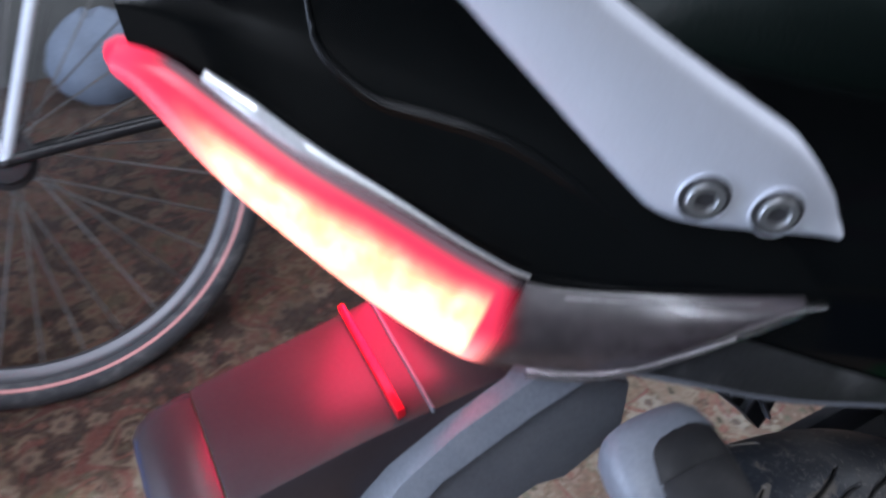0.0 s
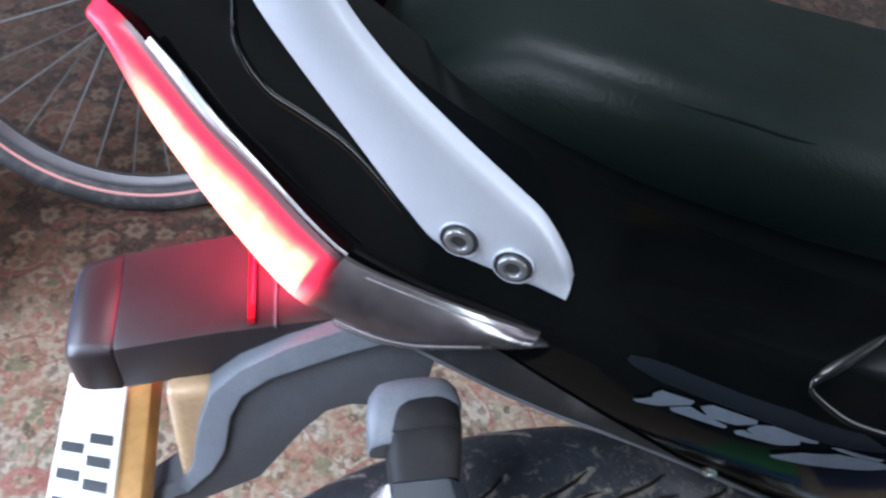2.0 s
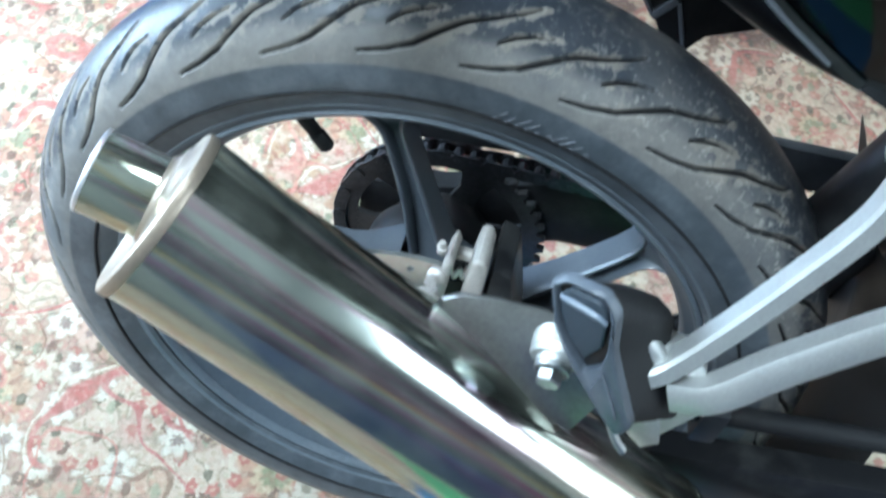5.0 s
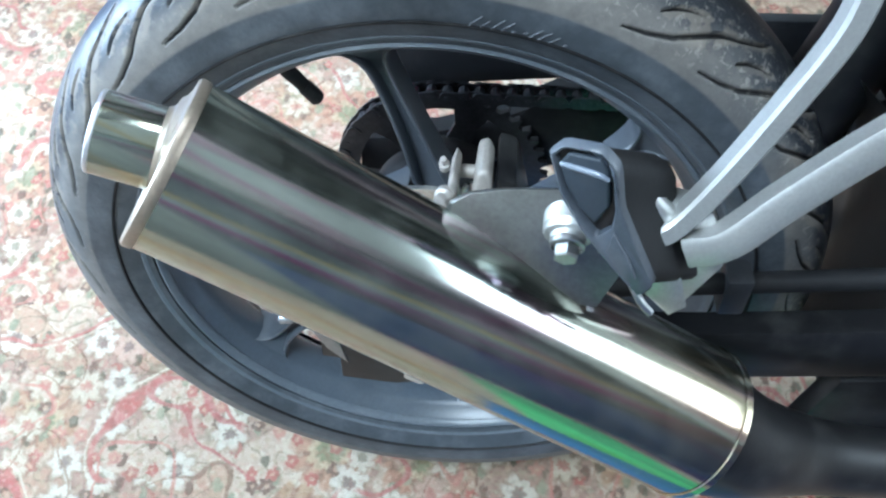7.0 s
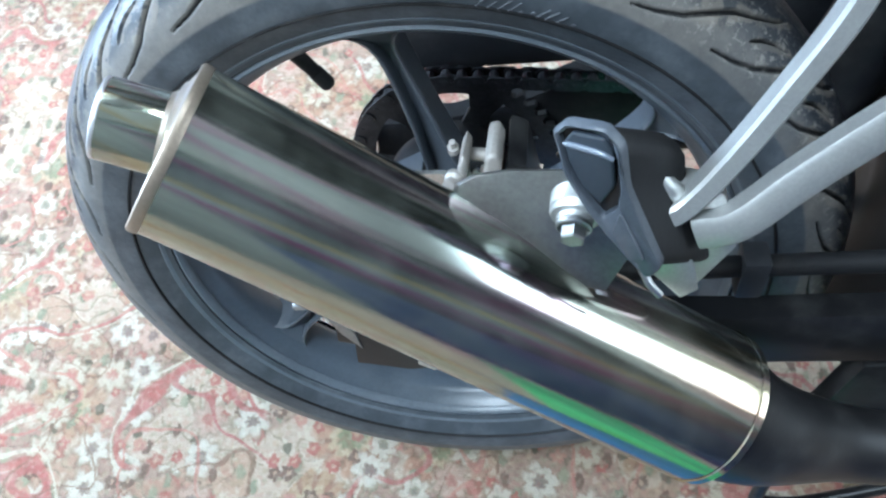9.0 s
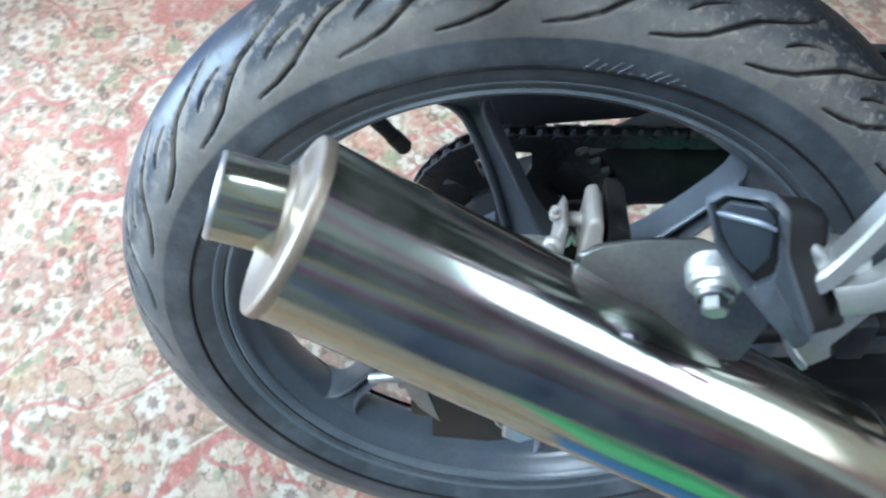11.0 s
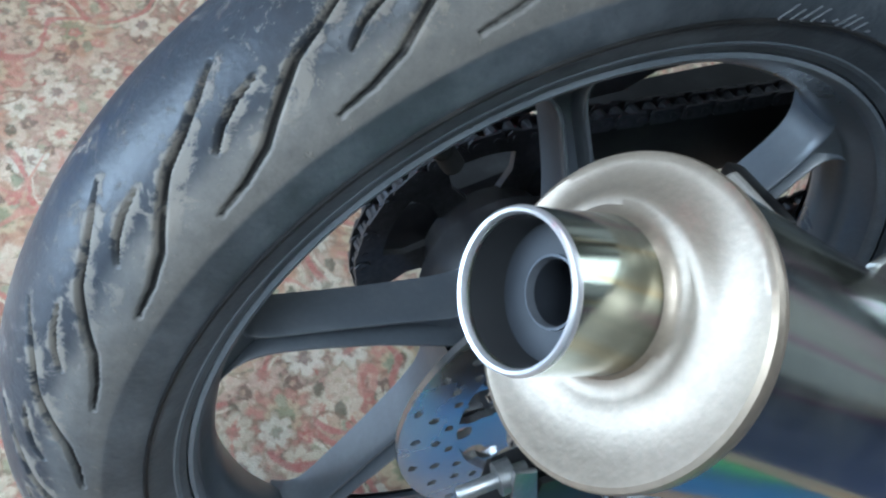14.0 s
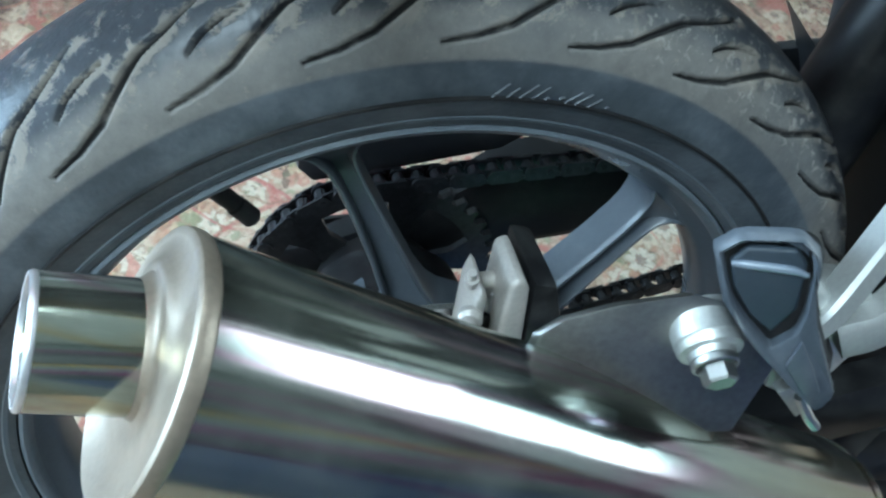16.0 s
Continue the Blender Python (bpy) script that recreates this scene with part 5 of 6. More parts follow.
for a, b, c in list(zip(LOW, MID, CRS))[14:52]:
    wide = 0.55 * max(0.12, min(1.0, (a.x - 0.02) / -0.10 + 0.15)) if a.x > -0.09 else 0.3
    out = Vector((-0.38, -0.91, -0.05)) * 0.0012
    swell = max(0.0, min(1.0, (a.x + 0.06) / 0.10))
    lip.append([a + Vector((0.005, 0.012, 0.001))] + [a.lerp(b, wide * k / 4) + out + Vector((-0.38, -0.91, -0.05)) * 0.007 * swell * math.sin(math.pi * wide * k / 4) for k in range(5)])
part("lower_lip", grid_mesh(lip), M_LIP, panel, "dusty scuffed lower lip")
part("edge_bead", tube([LOW[k] + Vector((-0.0005, -0.0012, 0.0)) for k in range(16, 52, 3)], 0.0011, 8), M_SIDE, panel)
# decals laid on the panel
skin = bmesh.new()
skin.from_mesh(panel.data)
SKIN = BVHTree.FromBMesh(skin)
DN = Vector((0.3827, 0.9129, 0.1418))
DC, DX, DZ = Vector((-0.0105, -0.1310, 0.8045)), Vector((0.1210, -0.0460, -0.0330)), Vector((0.0050, 0.0020, -0.0260))


def decal(polys, lift):
    bm = bmesh.new()
    for poly in polys:
        f = bm.faces.new([bm.verts.new((u, v, 0)) for u, v in poly])
    bmesh.ops.triangulate(bm, faces=bm.faces)
    bmesh.ops.subdivide_edges(bm, edges=bm.edges, cuts=3, use_grid_fill=True)
    for v in bm.verts:
        p = DC + DX * v.co.x + DZ * v.co.y
        hit = SKIN.ray_cast(p - DN * 0.05, DN, 0.2)
        v.co = (hit[0] if hit[0] else p) - DN * lift
    return bm


def on_panel(p):
    hit = SKIN.ray_cast(Vector(p) - DN * 0.06, DN, 0.2)[0]
    return hit or Vector(p)


# the fold round the seat lock
for line, wide in ((((0.0684, -0.1491, 0.7964), (0.0708, -0.148, 0.799), (0.0759, -0.147, 0.8013), (0.0845, -0.1439, 0.8032), (0.0946, -0.1401, 0.8054), (0.1048, -0.1361, 0.8078), (0.1151, -0.1327, 0.81)), [0.0010, 0.0024, 0.0030, 0.0032, 0.0028, 0.0022, 0.0010]),
                   (((0.0684, -0.1491, 0.7964), (0.0702, -0.1509, 0.7931), (0.0779, -0.1543, 0.7867), (0.0884, -0.1575, 0.7798), (0.1036, -0.1593, 0.773), (0.1201, -0.1597, 0.766), (0.1423, -0.1592, 0.756)), [0.0010, 0.0016, 0.0018, 0.0018, 0.0018, 0.0016, 0.0012])):
    part("panel_fold", tube([Vector(p) + DN * w * 0.35 for p, w in zip(line, wide)], wide, 12), M_RIDGE, panel)
crease = [(-0.1766, 0.0015, 0.9230), (-0.1765, -0.0050, 0.9040), (-0.1645, -0.0175, 0.8865), (-0.1470, -0.0298, 0.8780), (-0.1276, -0.0445, 0.8682), (-0.1085, -0.0632, 0.8506), (-0.0961, -0.0761, 0.8332)]
part("panel_crease", tube([Vector(p) + DN * 0.0008 for p in crease], [0.0010, 0.0020, 0.0024, 0.0024, 0.0024, 0.0022, 0.0010], 12), M_GLOSS, panel)
lock = Vector((0.1300, -0.1440, 0.7930))
part("seat_lock", lathe(lock, -DN, [(-0.002, 0.0), (-0.002, 0.0085), (0.003, 0.0085), (0.004, 0.0075), (0.0036, 0.006), (0.003, 0.0058), (0.003, 0)], 24), M_ZINC, panel, "bright seat lock barrel")
part("panel_screw", lathe(on_panel((0.0420, -0.137, 0.7300)) + DN * 0.0005, -DN, [(0, 0), (0, 0.0042), (0.0018, 0.0038), (0.0022, 0.002), (0.0014, 0.0018), (0.0014, 0)], 16), M_ZINC, panel, "small bright screw")
part("decal_strip", decal([[(-0.023, 0.05), (-0.010, -0.04), (0.060, -0.10), (0.139, -0.12), (0.359, -0.08), (0.582, -0.05), (0.855, 0.15), (0.980, 0.50), (0.930, 0.52), (0.699, 0.40), (0.431, 0.25), (0.223, 0.24), (0.085, 0.22), (0.001, 0.12)]], 0.0008), M_DECALDARK, bike, "charcoal sticker strip")
FIGURES = {
    "figure_one": [[(0.005, 0.82), (0.075, 0.60), (0.078, 0.50), (0.106, 0.37), (0.227, 0.33), (0.215, 0.44), (0.094, 0.74), (0.020, 0.85)]],
    "figure_two": [[(0.247, 0.40), (0.291, 0.28), (0.455, 0.27), (0.453, 0.36), (0.377, 0.52), (0.268, 0.58), (0.272, 0.52), (0.350, 0.43), (0.368, 0.37)], [(0.141, 0.66), (0.213, 0.47), (0.255, 0.53), (0.254, 0.57), (0.351, 0.60), (0.345, 0.67), (0.309, 0.69), (0.145, 0.73)]],
    "figure_five": [[(0.419, 0.53), (0.450, 0.38), (0.514, 0.28), (0.683, 0.37), (0.675, 0.43), (0.524, 0.37), (0.514, 0.45), (0.618, 0.46), (0.615, 0.55), (0.546, 0.67), (0.450, 0.60)], [(0.376, 0.65), (0.406, 0.57), (0.530, 0.64), (0.540, 0.68), (0.382, 0.72)]],
    "decal_stroke": [[(0.515, 0.98), (0.626, 0.73), (0.765, 0.60), (0.850, 0.66), (0.950, 0.80), (1.000, 0.98), (0.897, 1.02), (0.817, 1.00), (0.757, 0.88), (0.609, 0.94), (0.530, 1.04)], [(0.728, 0.46), (0.770, 0.44), (0.955, 0.70), (0.935, 0.76), (0.815, 0.60)]],
}
for name, shape in FIGURES.items():
    part(name, decal(shape, 0.0014), M_DECAL, bike, "light grey sticker figure of 125")

# -- seat
rows = []
for x, zt, hw in ((-0.115, 0.880, 0.03), (-0.095, 0.905, 0.060), (-0.05, 0.922, 0.085), (0.0, 0.917, 0.108), (0.08, 0.897, 0.125), (0.16, 0.876, 0.128), (0.26, 0.852, 0.13), (0.40, 0.83, 0.13), (0.50, 0.82, 0.12)):
    cy = MY - 0.005
    row = [(x, cy + s * hw * k, zt - d) for s, k, d in ((-1, 0.86, 0.085), (-1, 0.97, 0.060), (-1, 1.0, 0.036), (-1, 0.95, 0.016), (-1, 0.80, 0.004), (-1, 0.5, 0.0), (0, 0, -0.003), (1, 0.5, 0.0), (1, 0.80, 0.004), (1, 0.95, 0.016), (1, 1.0, 0.036), (1, 0.97, 0.060), (1, 0.86, 0.085))]
    rows.append(row)
bm = grid_mesh([list(curve_points(r, 4)) for r in rows])
bmesh.ops.subdivide_edges(bm, edges=bm.edges, cuts=1, use_grid_fill=True, smooth=0.6)
seat = part("seat", bm, M_SEAT, bike, "dark vinyl pillion seat")
seam = [(x, MY - 0.005 - hw * 0.905, zt - 0.0125) for x, zt, hw in ((0.0, 0.917, 0.108), (0.04, 0.908, 0.117), (0.08, 0.897, 0.125), (0.16, 0.876, 0.128), (0.26, 0.852, 0.13), (0.40, 0.830, 0.13))]
part("seam", tube(seam, 0.0014, 8), M_SEAT, seat)

# -- grab rail
RN = Vector((0.4444, 0.8879, 0.1193))
LOWR = [(-0.042, -0.116, 0.832), (-0.069, -0.104, 0.8385), (-0.094, -0.0925, 0.8465), (-0.108, -0.0875, 0.862), (-0.132, -0.080, 0.897), (-0.153, -0.0735, 0.928), (-0.168, -0.068, 0.952), (-0.186, -0.058, 0.988), (-0.198, -0.040, 1.012), (-0.204, -0.01, 1.024), (-0.206, 0.03, 1.028)]
UPR = [(-0.0405, -0.1175, 0.837), (-0.0445, -0.117, 0.849), (-0.056, -0.114, 0.868), (-0.069, -0.1095, 0.8805), (-0.094, -0.1005, 0.903), (-0.118, -0.0915, 0.927), (-0.137, -0.084, 0.953), (-0.156, -0.073, 0.992), (-0.166, -0.055, 1.022), (-0.172, -0.02, 1.042), (-0.174, 0.03, 1.046)]
lo, up = curve_points(LOWR, 5), curve_points(UPR, 5)
rows = []
for i, (a, b) in enumerate(zip(lo, up)):
    along = (lo[min(i + 1, len(lo) - 1)] - lo[max(i - 1, 0)]).normalized()
    w = b - a
    nrm = along.cross(w).normalized()
    if nrm.dot(-RN) < 0:
        nrm = -nrm
    e = min(0.004, w.length * 0.2)
    wn_ = w.normalized()
    rows.append([a + nrm * -0.010, a + nrm * -0.003, a + wn_ * e * 0.4 + nrm * 0.0, a + wn_ * e * 1.4 + nrm * 0.0025, a + w * 0.5 + nrm * 0.0038, b - wn_ * e * 1.4 + nrm * 0.0025, b - wn_ * e * 0.4 + nrm * 0.0, b + nrm * -0.003, b + nrm * -0.010])
rows_m = [[mirrored(p) for p in r] for r in rows]
bm = grid_mesh(rows + rows_m[-2::-1], close_v=True)
for r in (rows[0], rows_m[0]):
    bm.faces.new([bm.verts.new(p) for p in r])
rail = part("grab_rail", bm, M_SILVER, bike, "silver painted grab rail with two socket bolts")
skin = bmesh.new()
skin.from_mesh(rail.data)
RAIL = BVHTree.FromBMesh(skin)
for c in ((-0.0858, -0.0996, 0.8563), (-0.0626, -0.1067, 0.8485)):
    hit = RAIL.ray_cast(Vector(c) - RN * 0.03, RN, 0.1)[0]
    base = (hit or Vector(c)) - RN * 0.0004
    # flush dark disc: the recess's shade is put into its colour
    part("counterbore", lathe(base, -RN, [(0.0, 0.0088), (0.0006, 0.0086), (0.0006, 0.0080), (0.0002, 0.0076), (0.0002, 0.0)], 32), M_HOLESHADE, rail, "dark disc with the counterbore's shade put into its colour")
    part("recess_ring", lathe(base, -RN, [(-0.001, 0.0094), (0.0009, 0.0091), (0.0009, 0.0087), (-0.001, 0.0084)], 32), M_SILVER, rail)
    part("socket_bolt", lathe(base, -RN, [(0.0, 0.0066), (0.0020, 0.0065), (0.0026, 0.0060), (0.0026, 0.0040), (0.0022, 0.0037), (0.0008, 0.0034), (0.0008, 0)], 24), M_BOLT, rail, "zinc socket-head bolt")
    part("socket", lathe(base - RN * 0.0010, -RN, [(0, 0.0036), (0.0002, 0.0)], 6), M_HOLESHADE, rail)

# -- tail light
LU = [(-0.2375, 0.0285, 0.9155), (-0.224, 0.014, 0.909), (-0.208, 0.001, 0.892), (-0.190, -0.015, 0.872), (-0.168, -0.033, 0.853), (-0.145, -0.052, 0.832), (-0.128, -0.064, 0.8205), (-0.100, -0.081, 0.815), (-0.072, -0.099, 0.812), (-0.044, -0.1150, 0.8085)]
LL = [(-0.2445, 0.0245, 0.907), (-0.237, 0.018, 0.896), (-0.222, 0.002, 0.868), (-0.204, -0.015, 0.843), (-0.186, -0.030, 0.820), (-0.165, -0.048, 0.7985), (-0.148, -0.060, 0.7885), (-0.115, -0.0795, 0.7825), (-0.085, -0.096, 0.791), (-0.0445, -0.1155, 0.8070)]
LN = Vector((-0.4939, -0.8449, 0.2052))
CU, CL = curve_points(LU, 6), curve_points(LL, 6)


def lens_surface(i0, i1, v0, v1, lift, bulge, back=None, flip=False):
    """A strip of the lens between two places along it and two across it."""
    rows = []
    for i in range(i0, i1 + 1):
        a, b = CU[i], CL[i]
        row = []
        for k in range(9):
            t = v0 + (v1 - v0) * k / 8
            row.append(a.lerp(b, t) + LN * (lift + bulge * math.sin(math.pi * t)))
        if back is not None:
            row = [row[0] - LN * back] + row + [row[-1] - LN * back]
        rows.append([mirrored(p) for p in row] if flip else row)
    bm = grid_mesh(rows, close_v=back is not None)
    uv, wide = bm.loops.layers.uv.new("UVMap"), len(rows[0])
    bm.verts.index_update()
    for f in bm.faces:
        for loop in f.loops:
            i, k = divmod(loop.vert.index, wide)
            loop[uv].uv = ((i0 + i) / NL, v0 + (v1 - v0) * k / (wide - 1))
    if back is not None:
        for r in (rows[0], rows[-1]):
            bm.faces.new([bm.verts.new(p) for p in r])
    return bm


NL = len(CU) - 1
CUT = int(NL * 0.635)
light = part("tail_light", lens_surface(0, CUT, 0.04, 0.96, -0.006, 0.001, 0.010), M_REDREF, bike, "lit red tail light with a clear front part")
part("red_lens", lens_surface(0, CUT + 5, 0.03, 1.0, 0.002, 0.004), M_LAMP, light, "glowing red lens with a white-hot strip")
part("reflector", lens_surface(CUT + 1, NL - 1, 0.06, 0.94, 0.0015, 0.003, 0.004), M_REFLECT, light, "dull grey reflector under the clear lens")
part("clear_lens", lens_surface(CUT + 1, NL, 0.0, 1.0, 0.004, 0.005), M_CLEAR, light, "clear plastic lens")
for v in (0.08, 0.92):
    part("lens_line", tube([CU[k].lerp(CL[k], v) + LN * (0.0048 + 0.005 * math.sin(math.pi * v)) for k in range(CUT + 4, NL - 1, 3)], 0.0004, 6), M_LENSBACK, light)
part("bright_trim", tube([CU[k] + LN * 0.0025 + (CU[k] - CL[k]).normalized() * 0.001 for k in range(9, CUT + 2, 2)], [0.0026, 0.0040, 0.0036, 0.0024, 0.0014, 0.0011, 0.0010], 10, flat=0.6), M_ZINC, light, "bright trim strip")
part("clear_lens_lip", tube([CL[k] + LN * 0.003 for k in range(CUT + 4, NL)], 0.0020, 8), M_CLEAR2, light)
# hidden under the lens; its strong glow is added to redden the mudguard
rows = []
for k in range(2, CUT - 2):
    p, q = CL[k] + Vector((0.004, 0.006, 0.002)), mirrored(CL[k]) + Vector((0.004, -0.006, 0.002))
    p, q = p.lerp(q, 0.14), p.lerp(q, 0.86)
    rows.append([p.lerp(q, t / 8) + Vector((-0.2, 0, -0.4)) * 0.010 * math.sin(math.pi * t / 8) for t in range(9)])
part("rear_lens", grid_mesh(rows), M_REARLENS, light, "glowing red rear lens")
part("red_lens", lens_surface(0, CUT + 1, 0.03, 1.0, 0.002, 0.004, None, True), M_LAMP, light, "glowing red lens with a white-hot strip")

# -- rear mudguard and number plate


def roof_section(x, yf, zf, deep, crest):
    """Across the mudguard tail: near side, rounded shoulder, rising top and far side."""
    near = [(yf + 0.006, zf - deep), (yf + 0.0005, zf - 0.006), (yf + 0.0015, zf - 0.0015), (yf + 0.006, zf + 0.001), (0.005, zf + crest * 0.62)]
    far = [(0.024, zf + crest * 0.95), (0.031, zf + crest * 0.9), (0.034, zf + crest * 0.5), (0.034, zf - deep)]
    return [Vector((x, y, z)) for y, z in near + far]


guard = part("rear_mudguard", capped([roof_section(x, yf, zf, 0.034, 0.012) for x, yf, zf in ((-0.2540, -0.0375, 0.7505), (-0.2525, -0.0385, 0.7512), (-0.20, -0.040, 0.759), (-0.156, -0.044, 0.7655), (-0.100, -0.052, 0.775))]), M_BOX, bike, "black plastic rear mudguard tail")
part("end_cap", capped([roof_section(x, yf, zf, d, c) for x, yf, zf, d, c in ((-0.2545, -0.0360, 0.7495, 0.034, 0.012), (-0.2560, -0.0375, 0.7505, 0.035, 0.012), (-0.2720, -0.0350, 0.7475, 0.034, 0.0115), (-0.2790, -0.0310, 0.7440, 0.032, 0.0105), (-0.2830, -0.0250, 0.7390, 0.027, 0.009), (-0.2840, -0.0200, 0.7340, 0.020, 0.008))]), M_BOX, guard, "", 50)
part("red_reflector", slab([(-0.1835, -0.040, 0.7625), (-0.1820, 0.03, 0.7740), (-0.1785, 0.03, 0.7745), (-0.1795, -0.040, 0.7630)], (0.0, 0, 0.0045), 0.001), M_REDREF, guard, "thin red reflector strip")
part("rib", slab([(-0.1700, -0.044, 0.7625), (-0.1685, -0.044, 0.7625), (-0.1655, 0.03, 0.7760), (-0.1670, 0.03, 0.7760)], (0, 0, 0.0028), 0.0006), M_FADEDSHEEN, guard)


def bracket_point(x, z, proud=0.0):
    """A place on the bracket's slightly slanted side."""
    return Vector((x, -0.055 - 0.1 * (x + 0.164) - proud, z))


OUTER = [(-0.105, 0.7760), (-0.128, 0.7710), (-0.163, 0.7565), (-0.190, 0.7400), (-0.2075, 0.7225), (-0.217, 0.697), (-0.2245, 0.662), (-0.234, 0.642), (-0.256, 0.622)]
INNER = [(-0.105, 0.7650), (-0.133, 0.7555), (-0.175, 0.7370), (-0.190, 0.7245), (-0.1975, 0.708), (-0.2035, 0.679), (-0.212, 0.663), (-0.228, 0.645), (-0.252, 0.632)]
UNDER = [(-0.258, 0.600), (-0.224, 0.6285), (-0.186, 0.650), (-0.159, 0.690), (-0.145, 0.706), (-0.132, 0.711), (-0.118, 0.710), (-0.090, 0.725), (-0.085, 0.750)]
part("side_plate", slab([bracket_point(x, z, -0.003) for x, z in INNER] + [bracket_point(x, z, -0.003) for x, z in UNDER], (0.004, 0.012, 0.0), 0.002, seg=2), M_SIDE, guard, "dusty black side plate of the mudguard")
rows = []
for (xo, zo), (xi, zi) in zip(OUTER, INNER):
    a, b = bracket_point(xo, zo, -0.004), bracket_point(xi, zi, 0.003)
    rows.append([a + Vector((0, 0.030, 0)), a + Vector((0, 0.002, 0)), a.lerp(b, 0.08) - Vector((0, 0.0006, 0)), a.lerp(b, 0.86), a.lerp(b, 0.96) + Vector((0, 0.0004, 0)), b + Vector((0, 0.002, 0)), b + Vector((0, 0.012, 0))])
part("side_flange", grid_mesh(rows), M_FADEDSHEEN, guard, "faded grey flat edge of the mudguard, sheen in the colour", 30)
cover = part("plate_lamp_cover", block((-0.232, -0.044, 0.640), (-0.204, -0.002, 0.722), 0.008, seg=3), M_AMBER, guard, "pale amber lamp cover under the mudguard")
part("bulb", lathe((-0.240, 0.006, 0.722), (-0.3, 0, -1), [(0, 0), (0.002, 0.004), (0.008, 0.005), (0.013, 0.003), (0.014, 0)], 12), M_WHITELAMP, cover, "small warm plate lamp")
number = empty("number_plate", pose(0, 0, 0, LEAN_SIDE, 0, 0), "white number plate on a wooden backing", "number plate")
E1, E2 = Vector((-0.045, 0.003, -0.0225)), Vector((0.004, -0.17, -0.010))
PC = Vector((-0.271, 0.065, 0.655))
pn = E1.cross(E2).normalized()
if pn.z < 0:
    pn = -pn
pb = part("board", slab([PC, PC + E1, PC + E1 + E2, PC + E2], pn * 0.003, 0.001), M_PLATE, number)
part("backing", slab([PC - E1 * 0.34, PC + E1 * 1.03, PC + E1 * 1.03 + E2, PC - E1 * 0.34 + E2], pn * -0.012, 0.002), M_WOOD, number, "varnished wooden backing board")


for u0, u1, vs in ((0.10, 0.46, (0.40, 0.50, 0.60, 0.70, 0.80, 0.90)), (0.54, 0.90, (0.38, 0.50, 0.62, 0.74, 0.86))):
    for k, v in enumerate(vs):
        lean = 0.03
        q = [PC + E1 * u + E2 * w + pn * 0.0032 for u, w in ((u0, v + lean), (u1, v - lean), (u1, v - lean + 0.045), (u0, v + lean + 0.045))]
        part("dark_bar", slab(q, pn * 0.0006, 0), M_INK, pb)

# -- indicator: a boxy neck, a slant-sided shell and a bulging clear lens on its rear face
IA, IU = Vector((0.0, -0.93, -0.36)).normalized(), Vector((0.0, -0.36, 0.93))
IC = Vector((0.0, -0.122, 0.745))
XL = -0.1205


rows = []
for s, xf, xr, h in ((0.0165, -0.0960, -0.0850, 0.0150), (0.0180, -0.0930, -0.0825, 0.0170), (0.030, -0.0915, -0.0812, 0.0185), (0.042, -0.0935, -0.0818, 0.0185), (0.054, -0.0965, -0.0842, 0.0175), (0.064, -0.0998, -0.0890, 0.0160), (0.072, -0.1030, -0.0945, 0.0140), (0.0785, -0.1065, -0.1015, 0.0110), (0.081, -0.1090, -0.1070, 0.0090)):
    c = IC + IA * s
    rows.append([c + Vector((x, 0, 0)) + IU * b for x, b in ((XL, -0.014), (XL, h - 0.001), (XL + 0.0015, h + 0.0006), (xf - 0.002, h + 0.0006), (xf, h), (xf * 0.55 + xr * 0.45, h * 0.62), (xr, -0.003), (xr - 0.0015, -0.009), (XL + 0.009, -0.0165))])
ind = part("turn_indicator", capped(rows), M_SHELL, bike, "faded black turn indicator with a clear lens", 30)


def rounded(c, x0, x1, up, power=3.2, n_=28):
    """A rounded-square section across the indicator's stalk."""
    out = []
    for k in range(n_):
        t = 2 * math.pi * k / n_
        a, b = math.cos(t), math.sin(t)
        out.append(c + Vector(((x0 + x1) / 2 + (x1 - x0) / 2 * math.copysign(abs(a) ** (2 / power), a), 0, 0)) + IU * up * math.copysign(abs(b) ** (2 / power), b))
    return out


part("stalk", capped([rounded(IC + IA * d, x0, x1, up) for d, x0, x1, up in ((-0.027, XL + 0.008, -0.0900, 0.0105), (-0.024, XL + 0.004, -0.0845, 0.0140), (-0.019, XL + 0.002, -0.0815, 0.0160), (-0.008, XL + 0.0012, -0.0818, 0.0164), (-0.0072, XL + 0.0018, -0.0826, 0.0158), (-0.0062, XL + 0.0012, -0.0822, 0.0162), (0.004, XL + 0.001, -0.0840, 0.0160), (0.0165, XL + 0.001, -0.0868, 0.0150))]), M_RUBBER, ind, "black moulded rubber stalk", 50)
part("collar", capped([rounded(IC + IA * d, x0, x1, up) for d, x0, x1, up in ((-0.036, -0.1150, -0.0900, 0.0080), (-0.034, -0.1215, -0.0850, 0.0115), (-0.029, -0.1255, -0.0815, 0.0138), (-0.020, -0.1275, -0.0800, 0.0148), (-0.004, -0.1280, -0.0880, 0.0120), (-0.003, -0.1270, -0.0900, 0.0110))]), M_FADEDSHEEN, ind, "faded grey moulded hood over the stalk, sheen in the colour", 50)
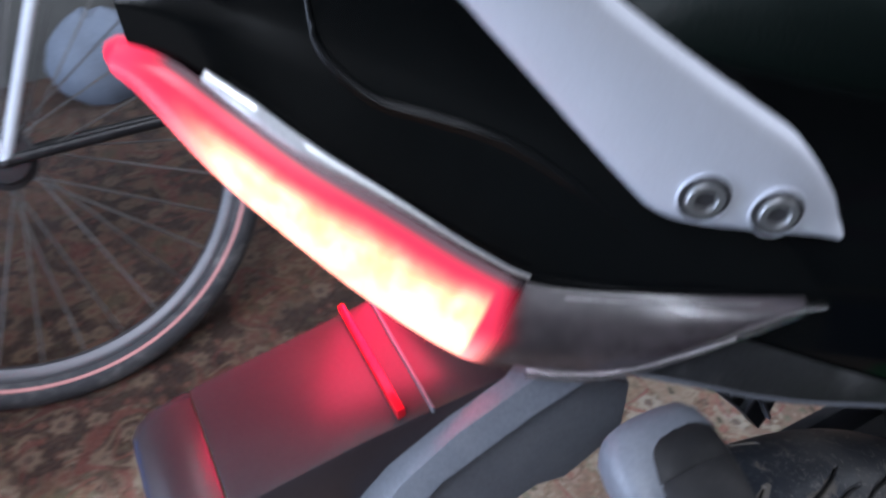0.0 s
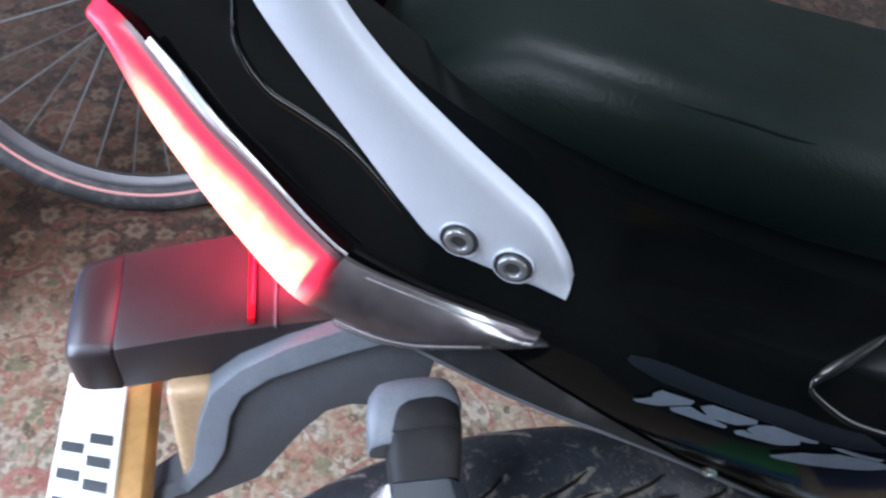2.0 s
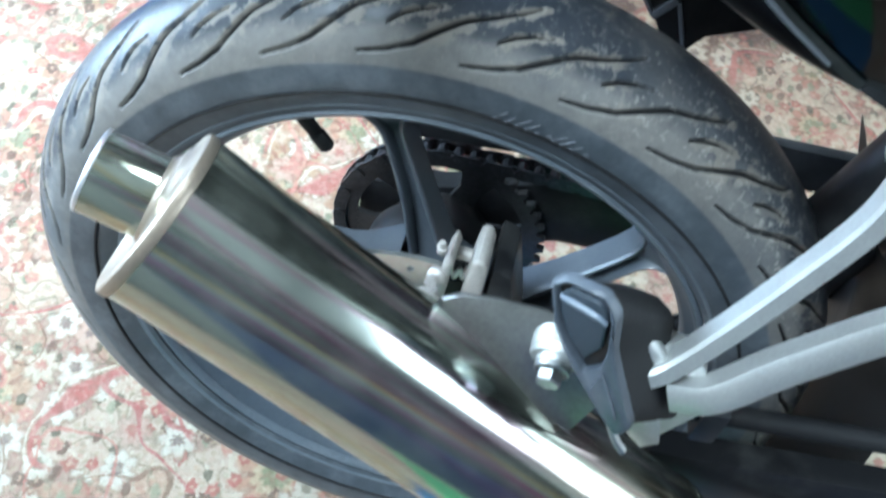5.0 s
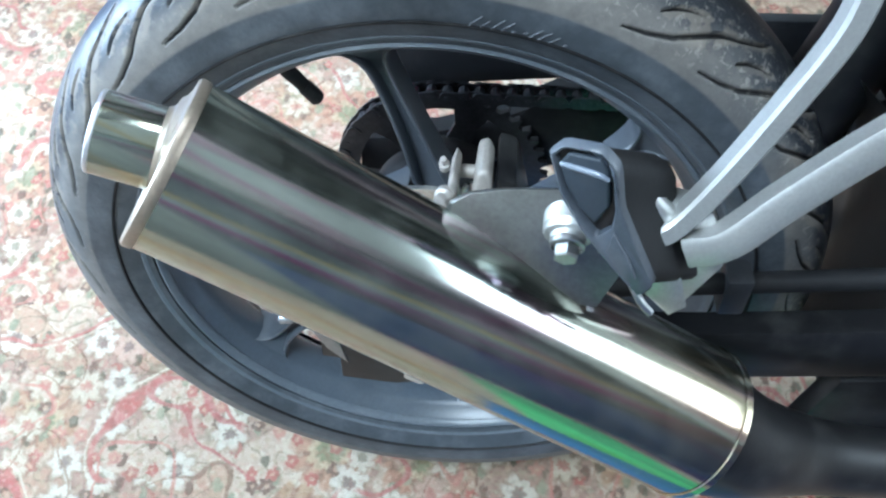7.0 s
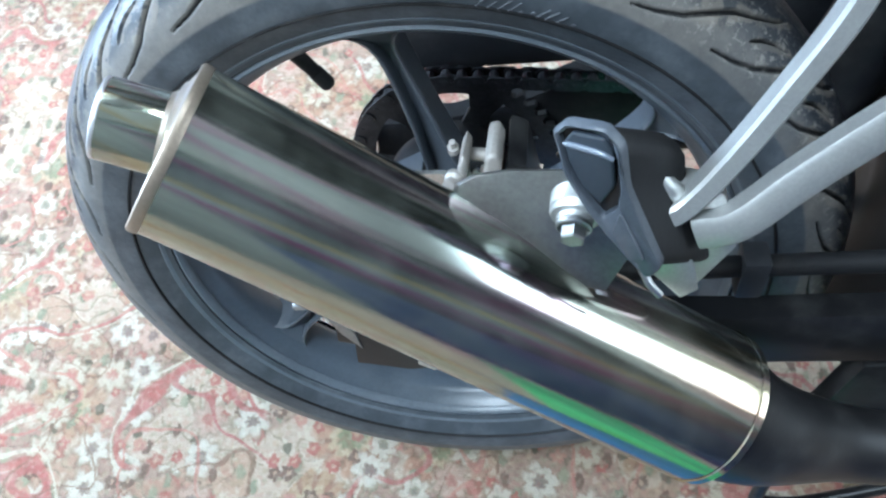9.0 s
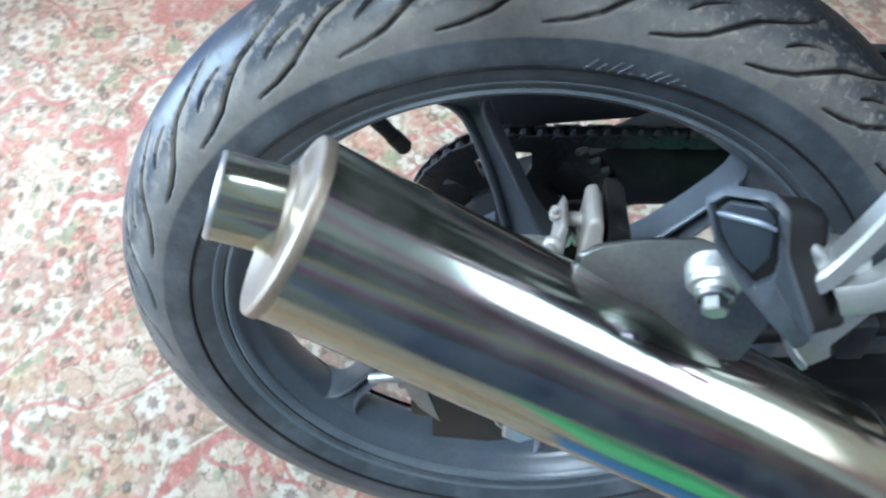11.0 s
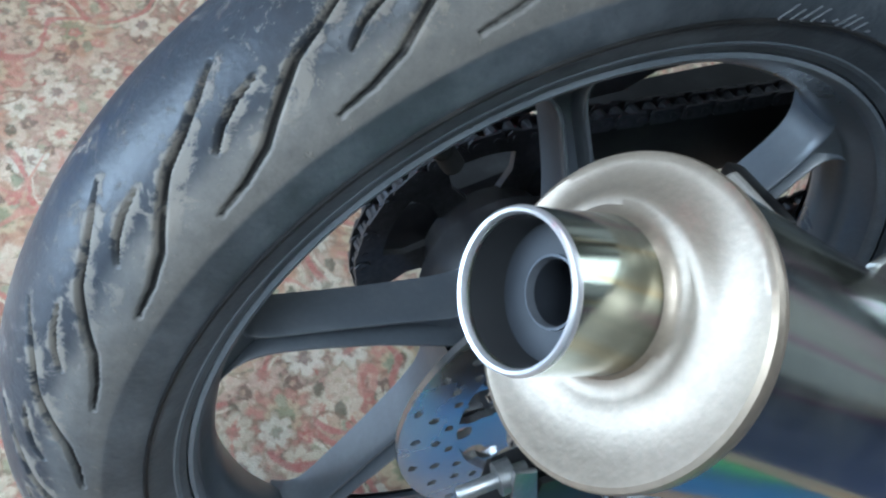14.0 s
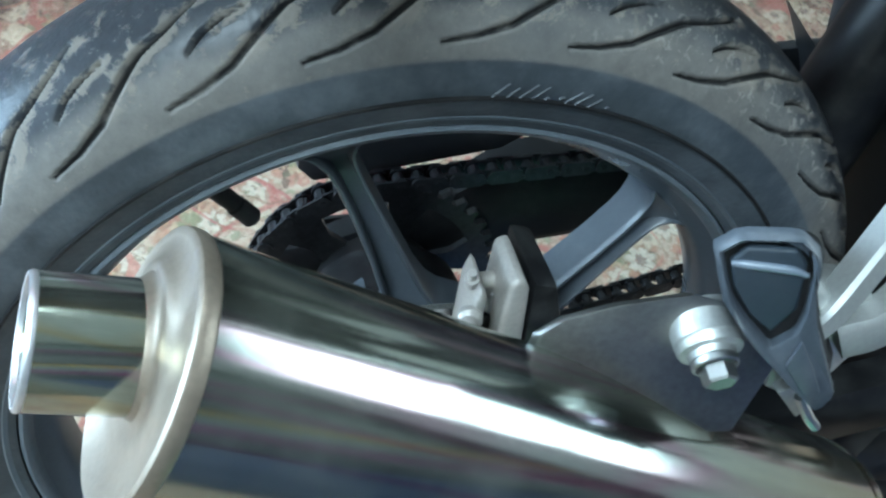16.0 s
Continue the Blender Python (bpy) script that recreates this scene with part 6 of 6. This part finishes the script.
for name, depth, mat_, lab in (("lens", 1.0, M_FROST, "clear ribbed lens"), ("reflector", 0.55, M_LENSBACK, "dull silver reflector behind the lens")):
    rows = []
    for s, b in ((0.0172, 0.0060), (0.021, 0.0112), (0.029, 0.0148), (0.042, 0.0160), (0.055, 0.0138), (0.066, 0.0100), (0.075, 0.0065), (0.0825, 0.0030)):
        h = 0.0165 - 0.006 * max(0.0, (s - 0.05) / 0.032)
        c = IC + IA * s
        rows.append([c + Vector((XL - 0.0004 - b * depth * math.sin(math.pi * k / 12) ** 0.7, 0, 0)) + IU * (h - (h + 0.014) * k / 12) * (0.6 + 0.4 * depth) for k in range(13)])
    part(name, grid_mesh(rows), mat_, ind, lab)
part("lens_rim", tube([IC + IA * s + Vector((XL - 0.0008, 0, 0)) + IU * 0.0168 for s in (0.018, 0.03, 0.045, 0.06, 0.075, 0.082)], 0.0010, 8), M_REFLECT2, ind, "pale lens edge")

# ---- the bicycle standing behind ----
cycle = empty("bicycle", pose(-0.369, 0.908, 0.010, -28, 0, 3.7), "old white bicycle with spoked wheels standing on the carpet", "bicycle")
BR = 0.365
BC = Vector((0, 0, BR + 0.002))
bm = lathe(BC, Y, [(0.024 * math.cos(t), BR - 0.024 + 0.024 * math.sin(t)) for t in (2 * math.pi * k / 20 for k in range(21))], 120)
bw = part("wheel_tyre", bm, M_BIKETYRE, cycle, "grey bicycle tyre")
part("rim", lathe(BC, Y, [(-0.013, 0.330), (-0.0145, 0.328), (-0.0145, 0.314), (-0.008, 0.304), (0.008, 0.304), (0.0145, 0.314), (0.0145, 0.328), (0.013, 0.330)], 120), M_BIKERIM, bw)
part("red_line", lathe(BC, Y, [(-0.0200, 0.3290), (-0.0225, 0.3310), (-0.0232, 0.3335), (-0.0225, 0.3350)], 120), M_REDRIM, bw)
part("hub", lathe(BC, Y, [(-0.055, 0), (-0.055, 0.006), (-0.036, 0.007), (-0.034, 0.022), (-0.030, 0.022), (-0.028, 0.014), (0.028, 0.014), (0.030, 0.022), (0.034, 0.022), (0.036, 0.007), (0.055, 0.006), (0.055, 0)], 32), M_BIKERIM, bw)
for k in range(32):
    a = 360.0 * k / 32
    s = -1 if k % 2 else 1
    lead = 38 if (k // 2) % 2 else -38
    h = BC + Vector((0.021 * math.cos(radians(a + lead)), s * 0.032, 0.021 * math.sin(radians(a + lead))))
    e = BC + Vector((0.306 * math.cos(radians(a)), 0, 0.306 * math.sin(radians(a))))
    part("bicycle_spoke", tube([h, e], 0.0015, 6, 1), M_SPOKE, bw)
for y in (-0.058, 0.058):
    part("seat_stay", tube([BC + Vector((0, y, 0)), BC + Vector((0.16, y * 0.8, 0.30)), BC + Vector((0.24, y * 0.3, 0.50))], 0.008, 10), M_WHITEPAINT, cycle)
    part("chain_stay", tube([BC + Vector((0, y, 0)), BC + Vector((0.25, y * 0.8, -0.01)), BC + Vector((0.42, y * 0.4, -0.03))], 0.008, 10), M_FRAME, cycle, "dark painted chain stay")
    part("carrier_strut", tube([BC + Vector((0.0, y * 1.05, 0.01)), BC + Vector((-0.02, y * 1.3, 0.2)), BC + Vector((-0.03, y * 1.4, 0.40))], 0.005, 8), M_WHITEPAINT, cycle, "pale carrier strut")
part("freewheel", lathe(BC, Y, [(-0.050, 0.012), (-0.050, 0.030), (-0.046, 0.034), (-0.044, 0.030), (-0.041, 0.038), (-0.039, 0.034), (-0.036, 0.042), (-0.034, 0.042), (-0.033, 0.012)], 40), M_CHAIN, bw, "dark oily freewheel")
part("seat_tube", tube([BC + Vector((0.43, 0, -0.03)), BC + Vector((0.24, 0, 0.50)), BC + Vector((0.20, 0, 0.62))], 0.015, 12), M_WHITEPAINT, cycle)


def sack(name, centre, size, seed):
    """A slumped cloth sack with creases."""
    rng = random.Random(seed)
    ph = [rng.uniform(0, 6.28) for _ in range(4)]
    rows = []
    for i in range(13):
        v = i / 12
        row = []
        for k in range(28):
            a = 2 * math.pi * k / 28
            r = (math.sin(math.pi * (0.12 + 0.86 * v)) ** 0.6) * (1 + 0.08 * math.sin(3 * a + ph[0] + 2 * v) + 0.05 * math.sin(7 * a + ph[1] + 5 * v))
            row.append((centre[0] + size[0] * r * math.cos(a), centre[1] + size[1] * r * math.sin(a), centre[2] + size[2] * (v + 0.05 * math.sin(2 * a + ph[2]) * v)))
        rows.append(row)
    bm = grid_mesh(rows, close_v=True)
    for r in (rows[0], rows[-1]):
        bm.faces.new([bm.verts.new(p) for p in r])
    ob = part(name, bm, M_CLOTH, None)
    return tagged(ob, "slumped pale grey cloth sack against the wall", "sack", "sacks by the wall")


sack("cloth_sack", (-0.19, 1.76, 0.010), (0.12, 0.08, 0.20), 4)
sack("cloth_sack", (-0.74, 1.78, 0.010), (0.08, 0.07, 0.22), 9)
tub = part("washing_tub", lathe((-0.90, 0.80, 0.010), (0, 0, 1), [(0, 0), (0, 0.15), (0.01, 0.155), (0.15, 0.185), (0.155, 0.19), (0.152, 0.193), (0.145, 0.186), (0.012, 0.148), (0.012, 0)], 48), M_BLUE, None)
tagged(tub, "round blue plastic tub standing on the carpet", "tub")
